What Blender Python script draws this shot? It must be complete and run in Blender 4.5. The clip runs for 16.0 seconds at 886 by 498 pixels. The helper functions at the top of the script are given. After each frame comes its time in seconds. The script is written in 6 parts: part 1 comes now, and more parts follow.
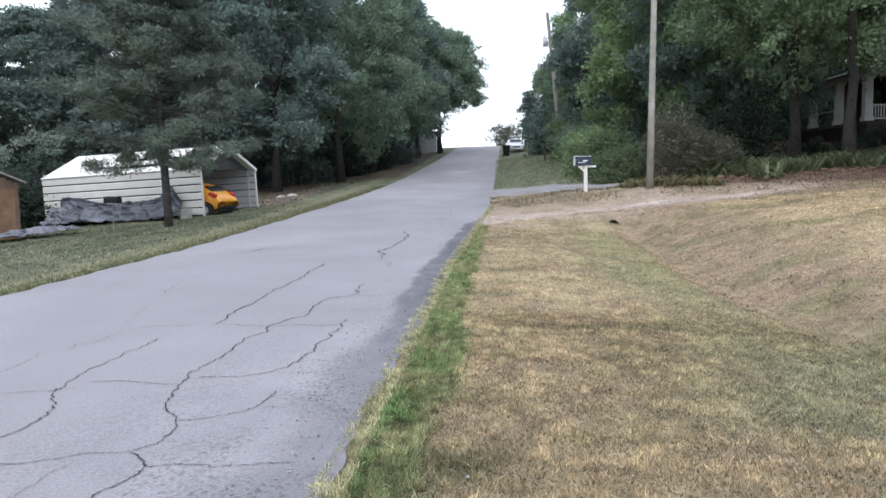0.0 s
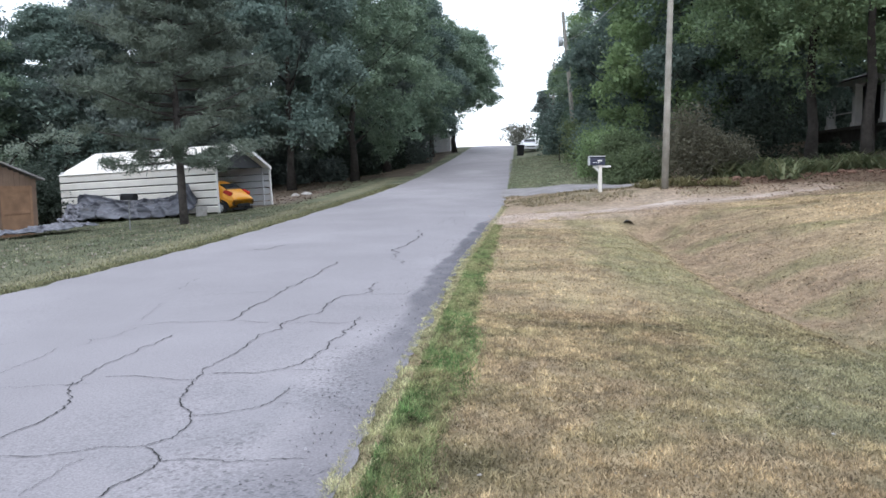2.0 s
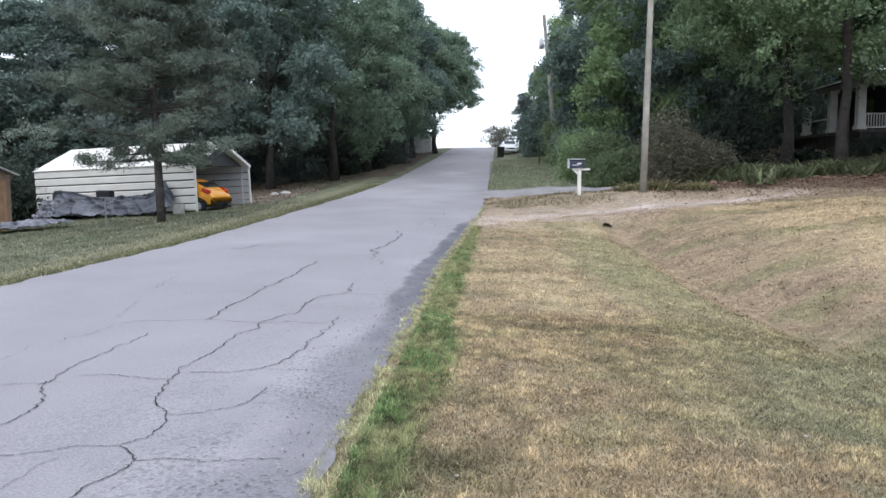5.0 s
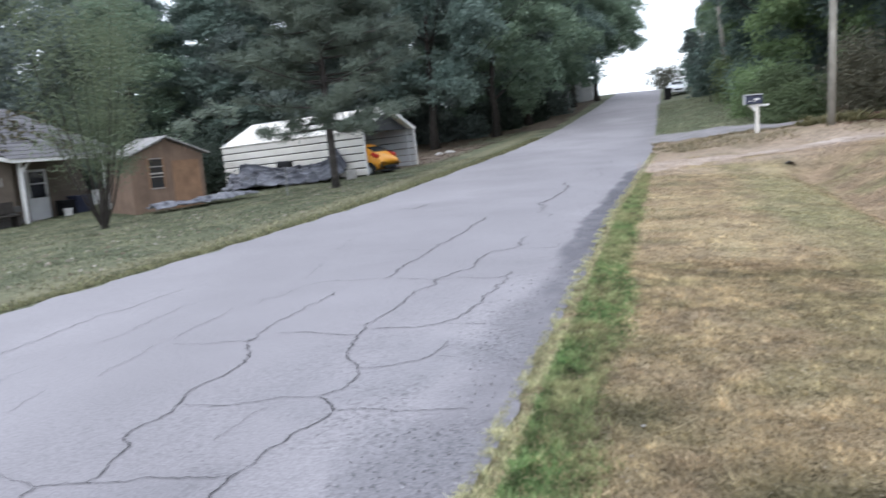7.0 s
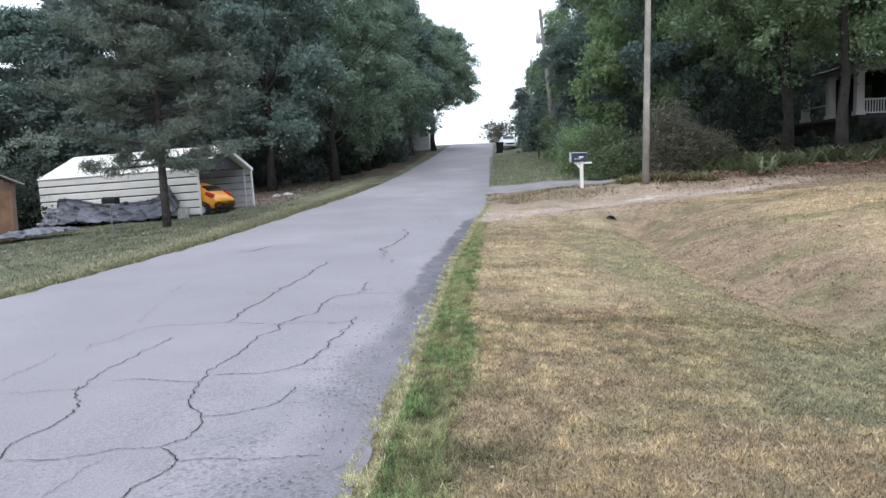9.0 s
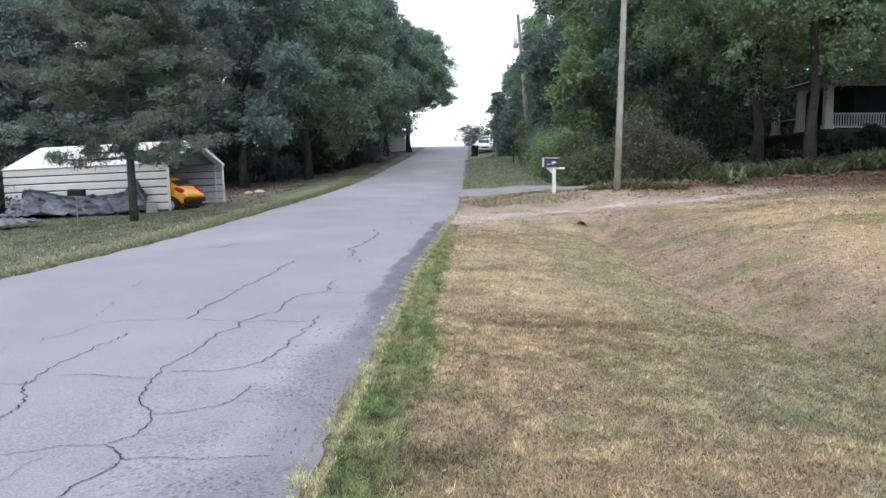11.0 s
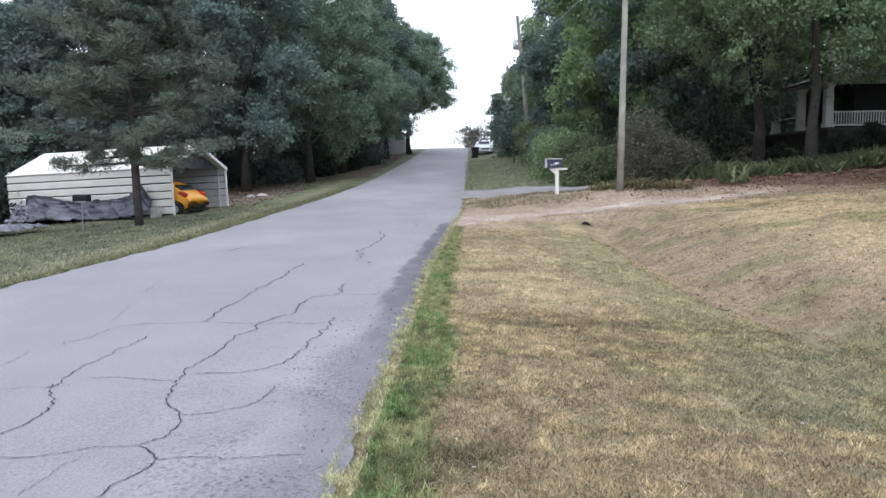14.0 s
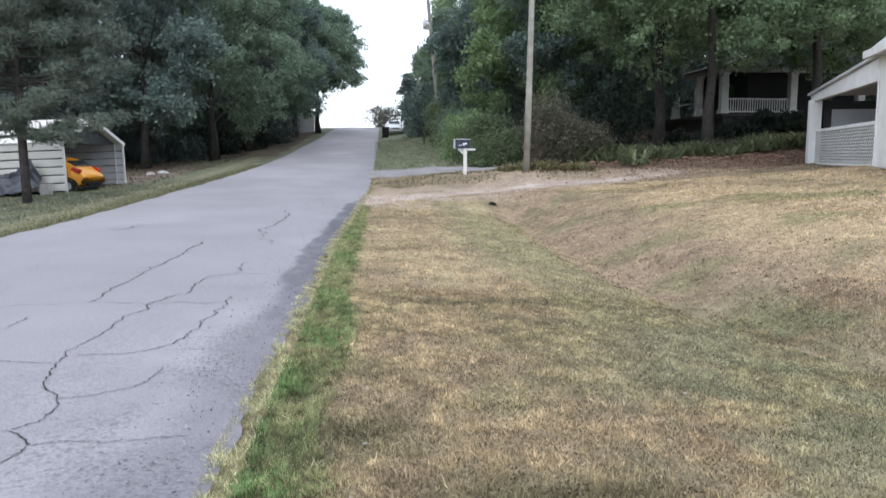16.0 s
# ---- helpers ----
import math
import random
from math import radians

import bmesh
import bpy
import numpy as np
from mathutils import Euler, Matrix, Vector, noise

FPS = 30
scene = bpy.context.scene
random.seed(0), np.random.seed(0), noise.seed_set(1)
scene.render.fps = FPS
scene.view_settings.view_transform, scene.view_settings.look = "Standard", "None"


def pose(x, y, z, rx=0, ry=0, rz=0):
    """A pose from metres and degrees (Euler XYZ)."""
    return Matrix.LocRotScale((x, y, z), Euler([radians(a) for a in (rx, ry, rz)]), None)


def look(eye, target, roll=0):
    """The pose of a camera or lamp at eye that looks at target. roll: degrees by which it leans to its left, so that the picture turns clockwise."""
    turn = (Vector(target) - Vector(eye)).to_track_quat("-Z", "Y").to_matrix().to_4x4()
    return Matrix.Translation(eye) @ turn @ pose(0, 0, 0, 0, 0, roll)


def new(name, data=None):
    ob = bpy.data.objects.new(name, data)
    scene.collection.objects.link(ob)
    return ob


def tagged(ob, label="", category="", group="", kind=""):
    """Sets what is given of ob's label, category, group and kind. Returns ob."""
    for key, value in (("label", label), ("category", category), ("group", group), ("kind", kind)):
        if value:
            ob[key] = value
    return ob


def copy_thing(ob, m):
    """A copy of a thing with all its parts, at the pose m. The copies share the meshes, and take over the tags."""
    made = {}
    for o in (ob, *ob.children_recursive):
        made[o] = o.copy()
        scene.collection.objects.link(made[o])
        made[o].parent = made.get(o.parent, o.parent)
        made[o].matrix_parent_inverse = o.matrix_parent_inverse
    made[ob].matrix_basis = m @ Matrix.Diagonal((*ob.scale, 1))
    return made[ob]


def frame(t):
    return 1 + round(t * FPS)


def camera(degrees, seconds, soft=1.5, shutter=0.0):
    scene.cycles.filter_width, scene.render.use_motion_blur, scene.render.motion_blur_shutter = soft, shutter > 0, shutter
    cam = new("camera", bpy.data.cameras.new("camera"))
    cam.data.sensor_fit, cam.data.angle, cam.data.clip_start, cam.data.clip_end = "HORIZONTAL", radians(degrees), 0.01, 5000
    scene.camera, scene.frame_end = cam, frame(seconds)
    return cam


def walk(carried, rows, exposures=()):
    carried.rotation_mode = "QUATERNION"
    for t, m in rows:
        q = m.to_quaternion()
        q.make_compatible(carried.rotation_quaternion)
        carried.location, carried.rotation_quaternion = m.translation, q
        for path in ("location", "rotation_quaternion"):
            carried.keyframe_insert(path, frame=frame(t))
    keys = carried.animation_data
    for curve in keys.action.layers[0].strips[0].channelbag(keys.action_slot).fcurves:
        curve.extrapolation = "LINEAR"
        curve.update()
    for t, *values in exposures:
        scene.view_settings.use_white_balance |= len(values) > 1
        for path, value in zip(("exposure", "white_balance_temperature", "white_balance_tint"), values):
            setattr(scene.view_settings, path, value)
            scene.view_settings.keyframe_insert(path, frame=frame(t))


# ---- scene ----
cam = camera(59.1, 16.0, soft=1.5, shutter=0.5)

# ---- camera walk: seconds, place, yaw to the left, pitch up, roll ----
ROWS = [
    (0.0, -0.007, 0.000, 1.603, 4.20, -5.42, -1.20),
    (0.5, -0.006, 0.005, 1.596, 4.60, -4.67, -0.76),
    (1.0, 0.007, -0.000, 1.604, 4.75, -5.05, -1.09),
    (1.5, 0.003, -0.011, 1.602, 4.77, -5.57, -1.00),
    (2.0, -0.009, -0.007, 1.597, 5.19, -5.45, -0.87),
    (2.5, -0.032, -0.016, 1.590, 8.32, -5.35, -1.72),
    (3.0, 0.007, 0.017, 1.581, 9.82, -5.59, -1.93),
    (3.5, -0.020, -0.005, 1.596, 7.31, -4.47, -1.51),
    (3.7, -0.019, -0.006, 1.596, 5.85, -4.70, -1.46),
    (5.8, -0.005, -0.019, 1.597, 3.54, -6.28, -0.07),
    (6.0, -0.004, -0.020, 1.597, 4.25, -6.68, -0.08),
    (6.5, 0.004, -0.021, 1.603, 7.85, -6.68, -1.12),
    (7.0, -0.061, -0.032, 1.592, 15.98, -8.25, -4.36),
    (7.5, -0.137, -0.040, 1.597, 18.82, -8.57, -4.10),
    (8.0, -0.164, -0.096, 1.607, 8.58, -6.89, -2.64),
    (8.5, -0.181, -0.124, 1.616, 3.19, -5.37, -0.93),
    (9.0, -0.164, -0.135, 1.619, 3.69, -5.63, -1.72),
    (9.5, -0.121, -0.128, 1.623, 2.52, -5.73, -1.35),
    (9.7, -0.114, -0.120, 1.619, 1.96, -5.55, -1.50),
    (11.8, -0.045, -0.035, 1.583, 3.21, -5.54, 1.73),
    (12.0, -0.038, -0.027, 1.579, 4.70, -5.91, 1.38),
    (12.5, -0.059, -0.031, 1.590, 6.59, -5.93, 0.31),
    (13.0, -0.128, -0.053, 1.585, 5.44, -6.38, -1.14),
    (13.5, -0.226, -0.115, 1.587, 2.14, -5.15, -0.94),
    (14.0, -0.234, -0.150, 1.598, 1.71, -5.36, -0.65),
    (14.5, -0.246, -0.147, 1.597, 0.04, -5.18, -0.17),
    (15.0, -0.231, -0.176, 1.603, -0.75, -4.47, -0.68),
    (15.5, -0.155, -0.170, 1.594, -3.97, -4.97, -1.15),
    (16.0, -0.121, -0.112, 1.561, -4.81, -6.80, 0.12),
]


def carried_pose(x, y, z, yaw, pitch, roll):
    return Matrix.Translation((x, y, z)) @ pose(0, 0, 0, 90 + pitch, 0, yaw) @ pose(0, 0, 0, 0, 0, roll)


walk(cam, [(r[0], carried_pose(*r[1:])) for r in ROWS], exposures=[(0.0, 0.97, 5960, 8), (16.0, 0.97, 5960, 8)])

# ---- world and sun ----
world = bpy.data.worlds.new("world")
scene.world = world
world.use_nodes = True
wn = world.node_tree.nodes
sky = wn.new("ShaderNodeTexSky")
sky.sky_type, sky.sun_disc = "NISHITA", False
sky.sun_elevation, sky.sun_rotation = radians(55), radians(180)
sky.air_density, sky.dust_density, sky.ozone_density = 1.0, 2.0, 1.0
veil = wn.new("ShaderNodeMix")  # a thin even cloud cover over the clear sky
veil.data_type = "RGBA"
veil.inputs[0].default_value = 0.8
veil.inputs[7].default_value = (6.6, 6.7, 7.0, 1)
world.node_tree.links.new(sky.outputs[0], veil.inputs[6])
world.node_tree.links.new(veil.outputs[2], wn["Background"].inputs[0])
wn["Background"].inputs[1].default_value = 0.15
sun_data = bpy.data.lights.new("sun", "SUN")
sun_data.energy, sun_data.angle, sun_data.color = 0.5, radians(60), (1.0, 0.95, 0.9)
sun = new("sun", sun_data)
sun.matrix_world = look((0, 0, 60), (0, 7, 50))


# ---- materials ----
def mat(name, color, rough=0.8, var=0.25, scale=8.0, bump=0.0, bump_scale=40.0, metal=0.0, color2=None, rand=0.0, spec=0.3, detail=6.0, fine=0.12):
    m = bpy.data.materials.new(name)
    m.use_nodes = True
    nt, n = m.node_tree, m.node_tree.nodes
    b = n["Principled BSDF"]
    b.inputs["Roughness"].default_value, b.inputs["Metallic"].default_value = rough, metal
    b.inputs["Specular IOR Level"].default_value = spec
    geo = n.new("ShaderNodeNewGeometry")
    big, small = n.new("ShaderNodeTexNoise"), n.new("ShaderNodeTexNoise")
    big.inputs["Scale"].default_value, big.inputs["Detail"].default_value = scale, detail
    small.inputs["Scale"].default_value, small.inputs["Detail"].default_value = bump_scale, 3.0
    for t in (big, small):
        nt.links.new(geo.outputs["Position"], t.inputs["Vector"])
    ramp = n.new("ShaderNodeValToRGB")
    c2 = color2 or [c * (1 - var) for c in color]
    ramp.color_ramp.elements[0].position, ramp.color_ramp.elements[1].position = 0.32, 0.68
    ramp.color_ramp.elements[0].color, ramp.color_ramp.elements[1].color = (*c2, 1), (*color, 1)
    nt.links.new(big.outputs["Fac"], ramp.inputs[0])
    hsv = n.new("ShaderNodeHueSaturation")
    mth = n.new("ShaderNodeMath")
    mth.operation, mth.use_clamp = "MULTIPLY_ADD", False
    mth.inputs[1].default_value, mth.inputs[2].default_value = 2 * fine, 1 - fine
    nt.links.new(small.outputs["Fac"], mth.inputs[0])
    last = mth.outputs[0]
    if rand:
        oi, add = n.new("ShaderNodeObjectInfo"), n.new("ShaderNodeMath")
        add.operation = "MULTIPLY_ADD"
        add.inputs[1].default_value = rand
        nt.links.new(oi.outputs["Random"], add.inputs[0])
        nt.links.new(last, add.inputs[2])
        last = add.outputs[0]
    nt.links.new(last, hsv.inputs["Value"])
    nt.links.new(ramp.outputs[0], hsv.inputs["Color"])
    nt.links.new(hsv.outputs[0], b.inputs["Base Color"])
    if bump:
        bp = n.new("ShaderNodeBump")
        bp.inputs["Strength"].default_value, bp.inputs["Distance"].default_value = bump, 0.02
        nt.links.new(small.outputs["Fac"], bp.inputs["Height"])
        nt.links.new(bp.outputs[0], b.inputs["Normal"])
    return m


def tint_mat(name, rough=0.9, var=0.3, scale=25.0, bump=0.3, spec=0.15, through_light=0.0, fine=0.12, bump_scale=60.0):
    """A surface coloured by its mesh's own soil or leaf colours, broken up by grain."""
    m = mat(name, (0.5, 0.5, 0.5), rough, var, scale, bump, bump_scale, spec=spec, fine=fine)
    nt, n = m.node_tree, m.node_tree.nodes
    b = n["Principled BSDF"]
    at, mx = n.new("ShaderNodeAttribute"), n.new("ShaderNodeMix")
    at.attribute_name = "tint"
    mx.data_type, mx.blend_type = "RGBA", "MULTIPLY"
    mx.inputs[0].default_value = 1.0
    grain = b.inputs["Base Color"].links[0].from_socket
    gain = n.new("ShaderNodeVectorMath")
    gain.operation, gain.inputs[1].default_value = "SCALE", (0, 0, 0)
    gain.inputs["Scale"].default_value = 2.2
    nt.links.new(grain, gain.inputs[0])
    nt.links.new(at.outputs["Color"], mx.inputs[6])
    nt.links.new(gain.outputs[0], mx.inputs[7])
    nt.links.new(mx.outputs[2], b.inputs["Base Color"])
    if through_light:
        tr, ms, out = n.new("ShaderNodeBsdfTranslucent"), n.new("ShaderNodeMixShader"), n["Material Output"]
        ms.inputs[0].default_value = through_light
        nt.links.new(mx.outputs[2], tr.inputs[0])
        nt.links.new(b.outputs[0], ms.inputs[1])
        nt.links.new(tr.outputs[0], ms.inputs[2])
        nt.links.new(ms.outputs[0], out.inputs[0])
    return m


ASPHALT = tint_mat("asphalt", 0.85, 0.14, 0.5, 0.2, 0.3, fine=0.48, bump_scale=70.0)


def pitted(m):
    """Dark pits and pale stones where the skin of the road has worn off."""
    nt, n = m.node_tree, m.node_tree.nodes
    b = n["Principled BSDF"]
    geo, vor, wear = n.new("ShaderNodeNewGeometry"), n.new("ShaderNodeTexVoronoi"), n.new("ShaderNodeAttribute")
    vor.inputs["Scale"].default_value = 48.0
    wear.attribute_name = "wear"
    ramp = n.new("ShaderNodeValToRGB")
    for e, (at, v) in zip((*ramp.color_ramp.elements, ramp.color_ramp.elements.new(0.5), ramp.color_ramp.elements.new(0.8)), ((0.0, 0.28), (1.0, 1.5), (0.28, 0.8), (0.7, 1.05))):
        e.position, e.color = at, (v, v, v, 1)
    mx = n.new("ShaderNodeMix")
    mx.data_type, mx.blend_type = "RGBA", "MULTIPLY"
    nt.links.new(geo.outputs["Position"], vor.inputs["Vector"])
    nt.links.new(vor.outputs["Color"], ramp.inputs[0])
    nt.links.new(wear.outputs["Fac"], mx.inputs[0])
    nt.links.new(b.inputs["Base Color"].links[0].from_socket, mx.inputs[6])
    nt.links.new(ramp.outputs[0], mx.inputs[7])
    nt.links.new(mx.outputs[2], b.inputs["Base Color"])
    return m


pitted(ASPHALT)
CRACK = mat("crack", (0.035, 0.034, 0.035), 0.95, 0.3, 20)
CRACK_THIN = mat("fine_crack", (0.095, 0.092, 0.10), 0.95, 0.3, 20)
SOIL = tint_mat("soil_and_turf", var=0.4, scale=9.0, bump=0.8, fine=0.6, bump_scale=45.0)
BLADE = tint_mat("grass_blade", var=0.25, through_light=0.25, bump=0)
LEAF = tint_mat("leaf", 0.55, 0.2, 0.9, 0, 0.3, 0.38)
NEEDLE = tint_mat("needle", 0.7, 0.2, 2.0, 0, 0.2, 0.12)
DIRT = mat("pale_dirt", (0.47, 0.39, 0.34), 0.95, 0.3, 1.1, 0.8, 25, color2=(0.29, 0.225, 0.175), fine=0.4)
DRIVE = mat("old_driveway_asphalt", (0.30, 0.28, 0.285), 0.9, 0.35, 1.2, 0.5, 50, fine=0.2)
BARK = mat("bark", (0.052, 0.045, 0.04), 0.95, 0.5, 6, 1.0, 22, fine=0.3)
PINE_BARK = mat("pine_bark", (0.085, 0.075, 0.07), 0.95, 0.5, 7, 1.0, 20, fine=0.3)
POLE_WOOD = mat("weathered_pole_wood", (0.345, 0.325, 0.285), 0.9, 0.35, 2.2, 0.5, 30, fine=0.25)
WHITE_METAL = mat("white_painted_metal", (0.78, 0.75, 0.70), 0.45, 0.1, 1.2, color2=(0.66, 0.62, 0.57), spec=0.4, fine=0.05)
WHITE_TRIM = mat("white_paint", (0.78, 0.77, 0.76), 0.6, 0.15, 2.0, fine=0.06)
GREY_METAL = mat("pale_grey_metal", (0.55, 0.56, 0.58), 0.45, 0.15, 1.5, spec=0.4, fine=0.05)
SHED_WOOD = mat("orange_brown_wood", (0.30, 0.182, 0.112), 0.8, 0.35, 3.0, 0.3, 30, rand=0.12, fine=0.2)
POST_GREY = mat("dull_grey_steel", (0.24, 0.245, 0.25), 0.5, 0.2, 4.0, metal=0.3)
SHED_WALL = mat("weathered_brown_boards", (0.225, 0.155, 0.115), 0.85, 0.35, 2.0, 0.3, 30, rand=0.1, fine=0.2)
SHED_ROOF = mat("pale_shingle", (0.40, 0.385, 0.38), 0.9, 0.5, 5.0, 0.4, 25)
ROOF = mat("grey_shingle", (0.155, 0.15, 0.16), 0.9, 0.3, 2.0, 0.5, 25, rand=0.08)
SIDING = mat("tan_siding", (0.165, 0.135, 0.11), 0.8, 0.3, 2.0, rand=0.06)
BED_STONE = mat("red_brown_stone", (0.20, 0.12, 0.09), 0.95, 0.4, 5.0, 0.6, 25, rand=0.2)
# near-black so that porch, bay and gable hold their shade in the colour
SHADED_SIDING = mat("shaded_siding", (0.065, 0.067, 0.073), 0.8, 0.2, 2.0)
STONE = mat("grey_stone", (0.115, 0.108, 0.105), 0.9, 0.4, 3.0, 0.6, 25, rand=0.25)
DARK = mat("dark_glass", (0.02, 0.022, 0.026), 0.08, 0.2, 2.0, spec=0.5)
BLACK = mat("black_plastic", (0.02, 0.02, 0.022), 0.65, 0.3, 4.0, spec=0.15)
TARP = mat("grey_tarp", (0.15, 0.155, 0.185), 0.28, 0.5, 1.6, 0.4, 9, color2=(0.05, 0.052, 0.066), spec=0.45, fine=0.2)
TARP_LIGHT = mat("faded_silver_tarp", (0.34, 0.345, 0.39), 0.45, 0.4, 4.0, color2=(0.08, 0.08, 0.1), spec=0.4, fine=0.2)
YELLOW = mat("yellow_car_paint", (0.75, 0.32, 0.02), 0.3, 0.08, 1.0, spec=0.5, fine=0.03)
WHITE_CAR = mat("white_car_paint", (0.75, 0.77, 0.80), 0.3, 0.06, 1.0, spec=0.5, fine=0.03)
RUBBER = mat("rubber", (0.02, 0.02, 0.02), 0.85, 0.3, 10)
STEEL = mat("steel", (0.5, 0.5, 0.52), 0.35, 0.2, 8.0, metal=0.9)
RED = mat("red_lens", (0.45, 0.03, 0.02), 0.2, 0.1, 3.0, spec=0.5)
LAMP_GLASS = mat("headlamp_glass", (0.55, 0.56, 0.58), 0.12, 0.1, 3.0, spec=0.6)
NAVY = mat("dark_blue_paint", (0.035, 0.04, 0.07), 0.5, 0.2, 4.0)
BLOCK = mat("concrete_block", (0.42, 0.40, 0.38), 0.9, 0.3, 6.0, 0.5, 40)
DOOR_WHITE = mat("off_white_door", (0.70, 0.70, 0.71), 0.5, 0.1, 2.0)
WIRE = mat("grey_cable", (0.26, 0.26, 0.26), 0.6, 0.1, 2.0)
LITTER = tint_mat("leaf_litter", var=0.4, bump=0)


# ---- mesh helpers ----
def to_mesh(name, bm):
    me = bpy.data.meshes.new(name)
    bm.to_mesh(me)
    bm.free()
    return me


def link_mesh(name, me, material, parent=None, label="", smooth=False):
    me.materials.append(material)
    if smooth:
        me.polygons.foreach_set("use_smooth", [True] * len(me.polygons))
    ob = new(name, me)
    if parent:
        ob.parent = parent
    if label:
        tagged(ob, label)
    return ob


def part(name, bm, material, parent=None, label="", smooth=False):
    return link_mesh(name, to_mesh(name, bm), material, parent, label, smooth)


def empty(name, m, label, category, group="", kind=""):
    ob = new(name)
    ob.matrix_world = m
    return tagged(ob, label, category, group, kind)


def box(bm, size, at, turn=(0, 0, 0), bevel=0.0):
    r = bmesh.ops.create_cube(bm, size=1.0, matrix=pose(*at, *turn) @ Matrix.Diagonal((*size, 1)))
    if bevel:
        es = {e for v in r["verts"] for e in v.link_edges}
        bmesh.ops.bevel(bm, geom=list(es), offset=bevel, segments=2, affect="EDGES", profile=0.6)
    return bm


def boxed(size, at, turn=(0, 0, 0), bevel=0.0):
    return box(bmesh.new(), size, at, turn, bevel)


def cyl(bm, r1, r2, h, at, turn=(0, 0, 0), seg=16):
    bmesh.ops.create_cone(bm, cap_ends=True, segments=seg, radius1=r1, radius2=r2, depth=h, matrix=pose(*at, *turn))
    return bm


def prism(bm, outline, depth, m=None):
    """A solid from an outline in x and z, depth thick along y, centred."""
    m = m or Matrix()
    a = [bm.verts.new(m @ Vector((x, -depth / 2, z))) for x, z in outline]
    b = [bm.verts.new(m @ Vector((x, depth / 2, z))) for x, z in outline]
    bm.faces.new(a)
    bm.faces.new(b[::-1])
    for i in range(len(a)):
        j = (i + 1) % len(a)
        bm.faces.new((a[j], a[i], b[i], b[j]))
    bmesh.ops.recalc_face_normals(bm, faces=bm.faces)
    return bm


def tube_arrays(points, radii, seg=8):
    """Vertices and faces of a tapered tube along points."""
    pts = np.array(points, float)
    verts, faces = [], []
    for i, (p, r) in enumerate(zip(pts, radii)):
        d = pts[min(i + 1, len(pts) - 1)] - pts[max(i - 1, 0)]
        d = d / (np.linalg.norm(d) + 1e-9)
        u = np.cross(d, (0.31, 0.95, 0.05))
        u /= np.linalg.norm(u) + 1e-9
        w = np.cross(d, u)
        for k in range(seg):
            a = 2 * math.pi * k / seg
            verts.append(p + r * (math.cos(a) * u + math.sin(a) * w))
    for i in range(len(pts) - 1):
        for k in range(seg):
            q = (k + 1) % seg
            faces.append((i * seg + k, i * seg + q, (i + 1) * seg + q, (i + 1) * seg + k))
    faces.append(tuple(range(seg))[::-1])
    return verts, faces


def tubes_mesh(name, tubes, seg=8):
    verts, faces = [], []
    for pts, radii in tubes:
        v, f = tube_arrays(pts, radii, seg)
        o = len(verts)
        verts += v
        faces += [tuple(i + o for i in q) for q in f]
    me = bpy.data.meshes.new(name)
    me.from_pydata([tuple(v) for v in verts], [], faces)
    return me


def array_mesh(name, verts, faces, tint=None):
    """A mesh from arrays of vertices and equal-sized faces, with a colour for each vertex."""
    verts, faces = np.asarray(verts, np.float32), np.asarray(faces, np.int32)
    me = bpy.data.meshes.new(name)
    n, k = faces.shape
    me.vertices.add(len(verts))
    me.vertices.foreach_set("co", verts.ravel())
    me.loops.add(n * k)
    me.loops.foreach_set("vertex_index", faces.ravel())
    me.polygons.add(n)
    me.polygons.foreach_set("loop_start", np.arange(0, n * k, k, dtype=np.int32))
    me.update(calc_edges=True)
    if tint is not None:
        a = me.attributes.new("tint", "FLOAT_COLOR", "POINT")
        a.data.foreach_set("color", np.c_[tint, np.ones(len(verts))].astype(np.float32).ravel())
    return me


def vnoise(x, y, seed=0):
    """Smooth value noise between 0 and 1 on arrays."""
    xi, yi = np.floor(x).astype(np.int64), np.floor(y).astype(np.int64)
    fx, fy = x - xi, y - yi
    fx, fy = fx * fx * (3 - 2 * fx), fy * fy * (3 - 2 * fy)

    def h(a, b):
        v = (a * 374761393 + b * 668265263 + seed * 974634777) & 0x7FFFFFFF
        v = ((v ^ (v >> 13)) * 1274126177) & 0x7FFFFFFF
        return ((v ^ (v >> 16)) & 0xFFFF) / 65535.0

    return (h(xi, yi) * (1 - fx) + h(xi + 1, yi) * fx) * (1 - fy) + (h(xi, yi + 1) * (1 - fx) + h(xi + 1, yi + 1) * fx) * fy


def fbm(x, y, seed=0, octaves=3):
    return sum(vnoise(x * 2**k, y * 2**k, seed + k) * 0.5**k for k in range(octaves)) / sum(0.5**k for k in range(octaves))


def mixc(a, b, f):
    f = np.clip(f, 0, 1)[..., None]
    return np.asarray(a) * (1 - f) + np.asarray(b) * f


# ---- the lie of the land ----
ROAD_Y = [-60, 0, 14, 20, 27, 36, 47, 61, 75, 87, 100, 112, 124, 140, 170, 240, 400]
ROAD_Z = [-1.2, 0, 0.0, 0.14, 0.36, 0.66, 1.12, 1.98, 2.9, 3.75, 4.7, 5.55, 5.85, 5.5, 3.8, -1, -6]
DITCH_X = [-1.0, 0.4, 1.4, 2.2, 2.75, 3.1, 3.4, 3.8, 4.7, 6.0, 8.0, 11.0, 15.0, 25.0, 45.0, 120.0]
DITCH_Z = [-0.02, -0.03, -0.07, -0.16, -0.25, -0.43, -0.50, -0.42, -0.05, 0.28, 0.6, 0.85, 1.15, 1.7, 2.8, 5.0]
TRACK_X = [-1.0, 1.0, 3.7, 5.8, 10.0, 15.0, 25.0, 45.0, 120.0]
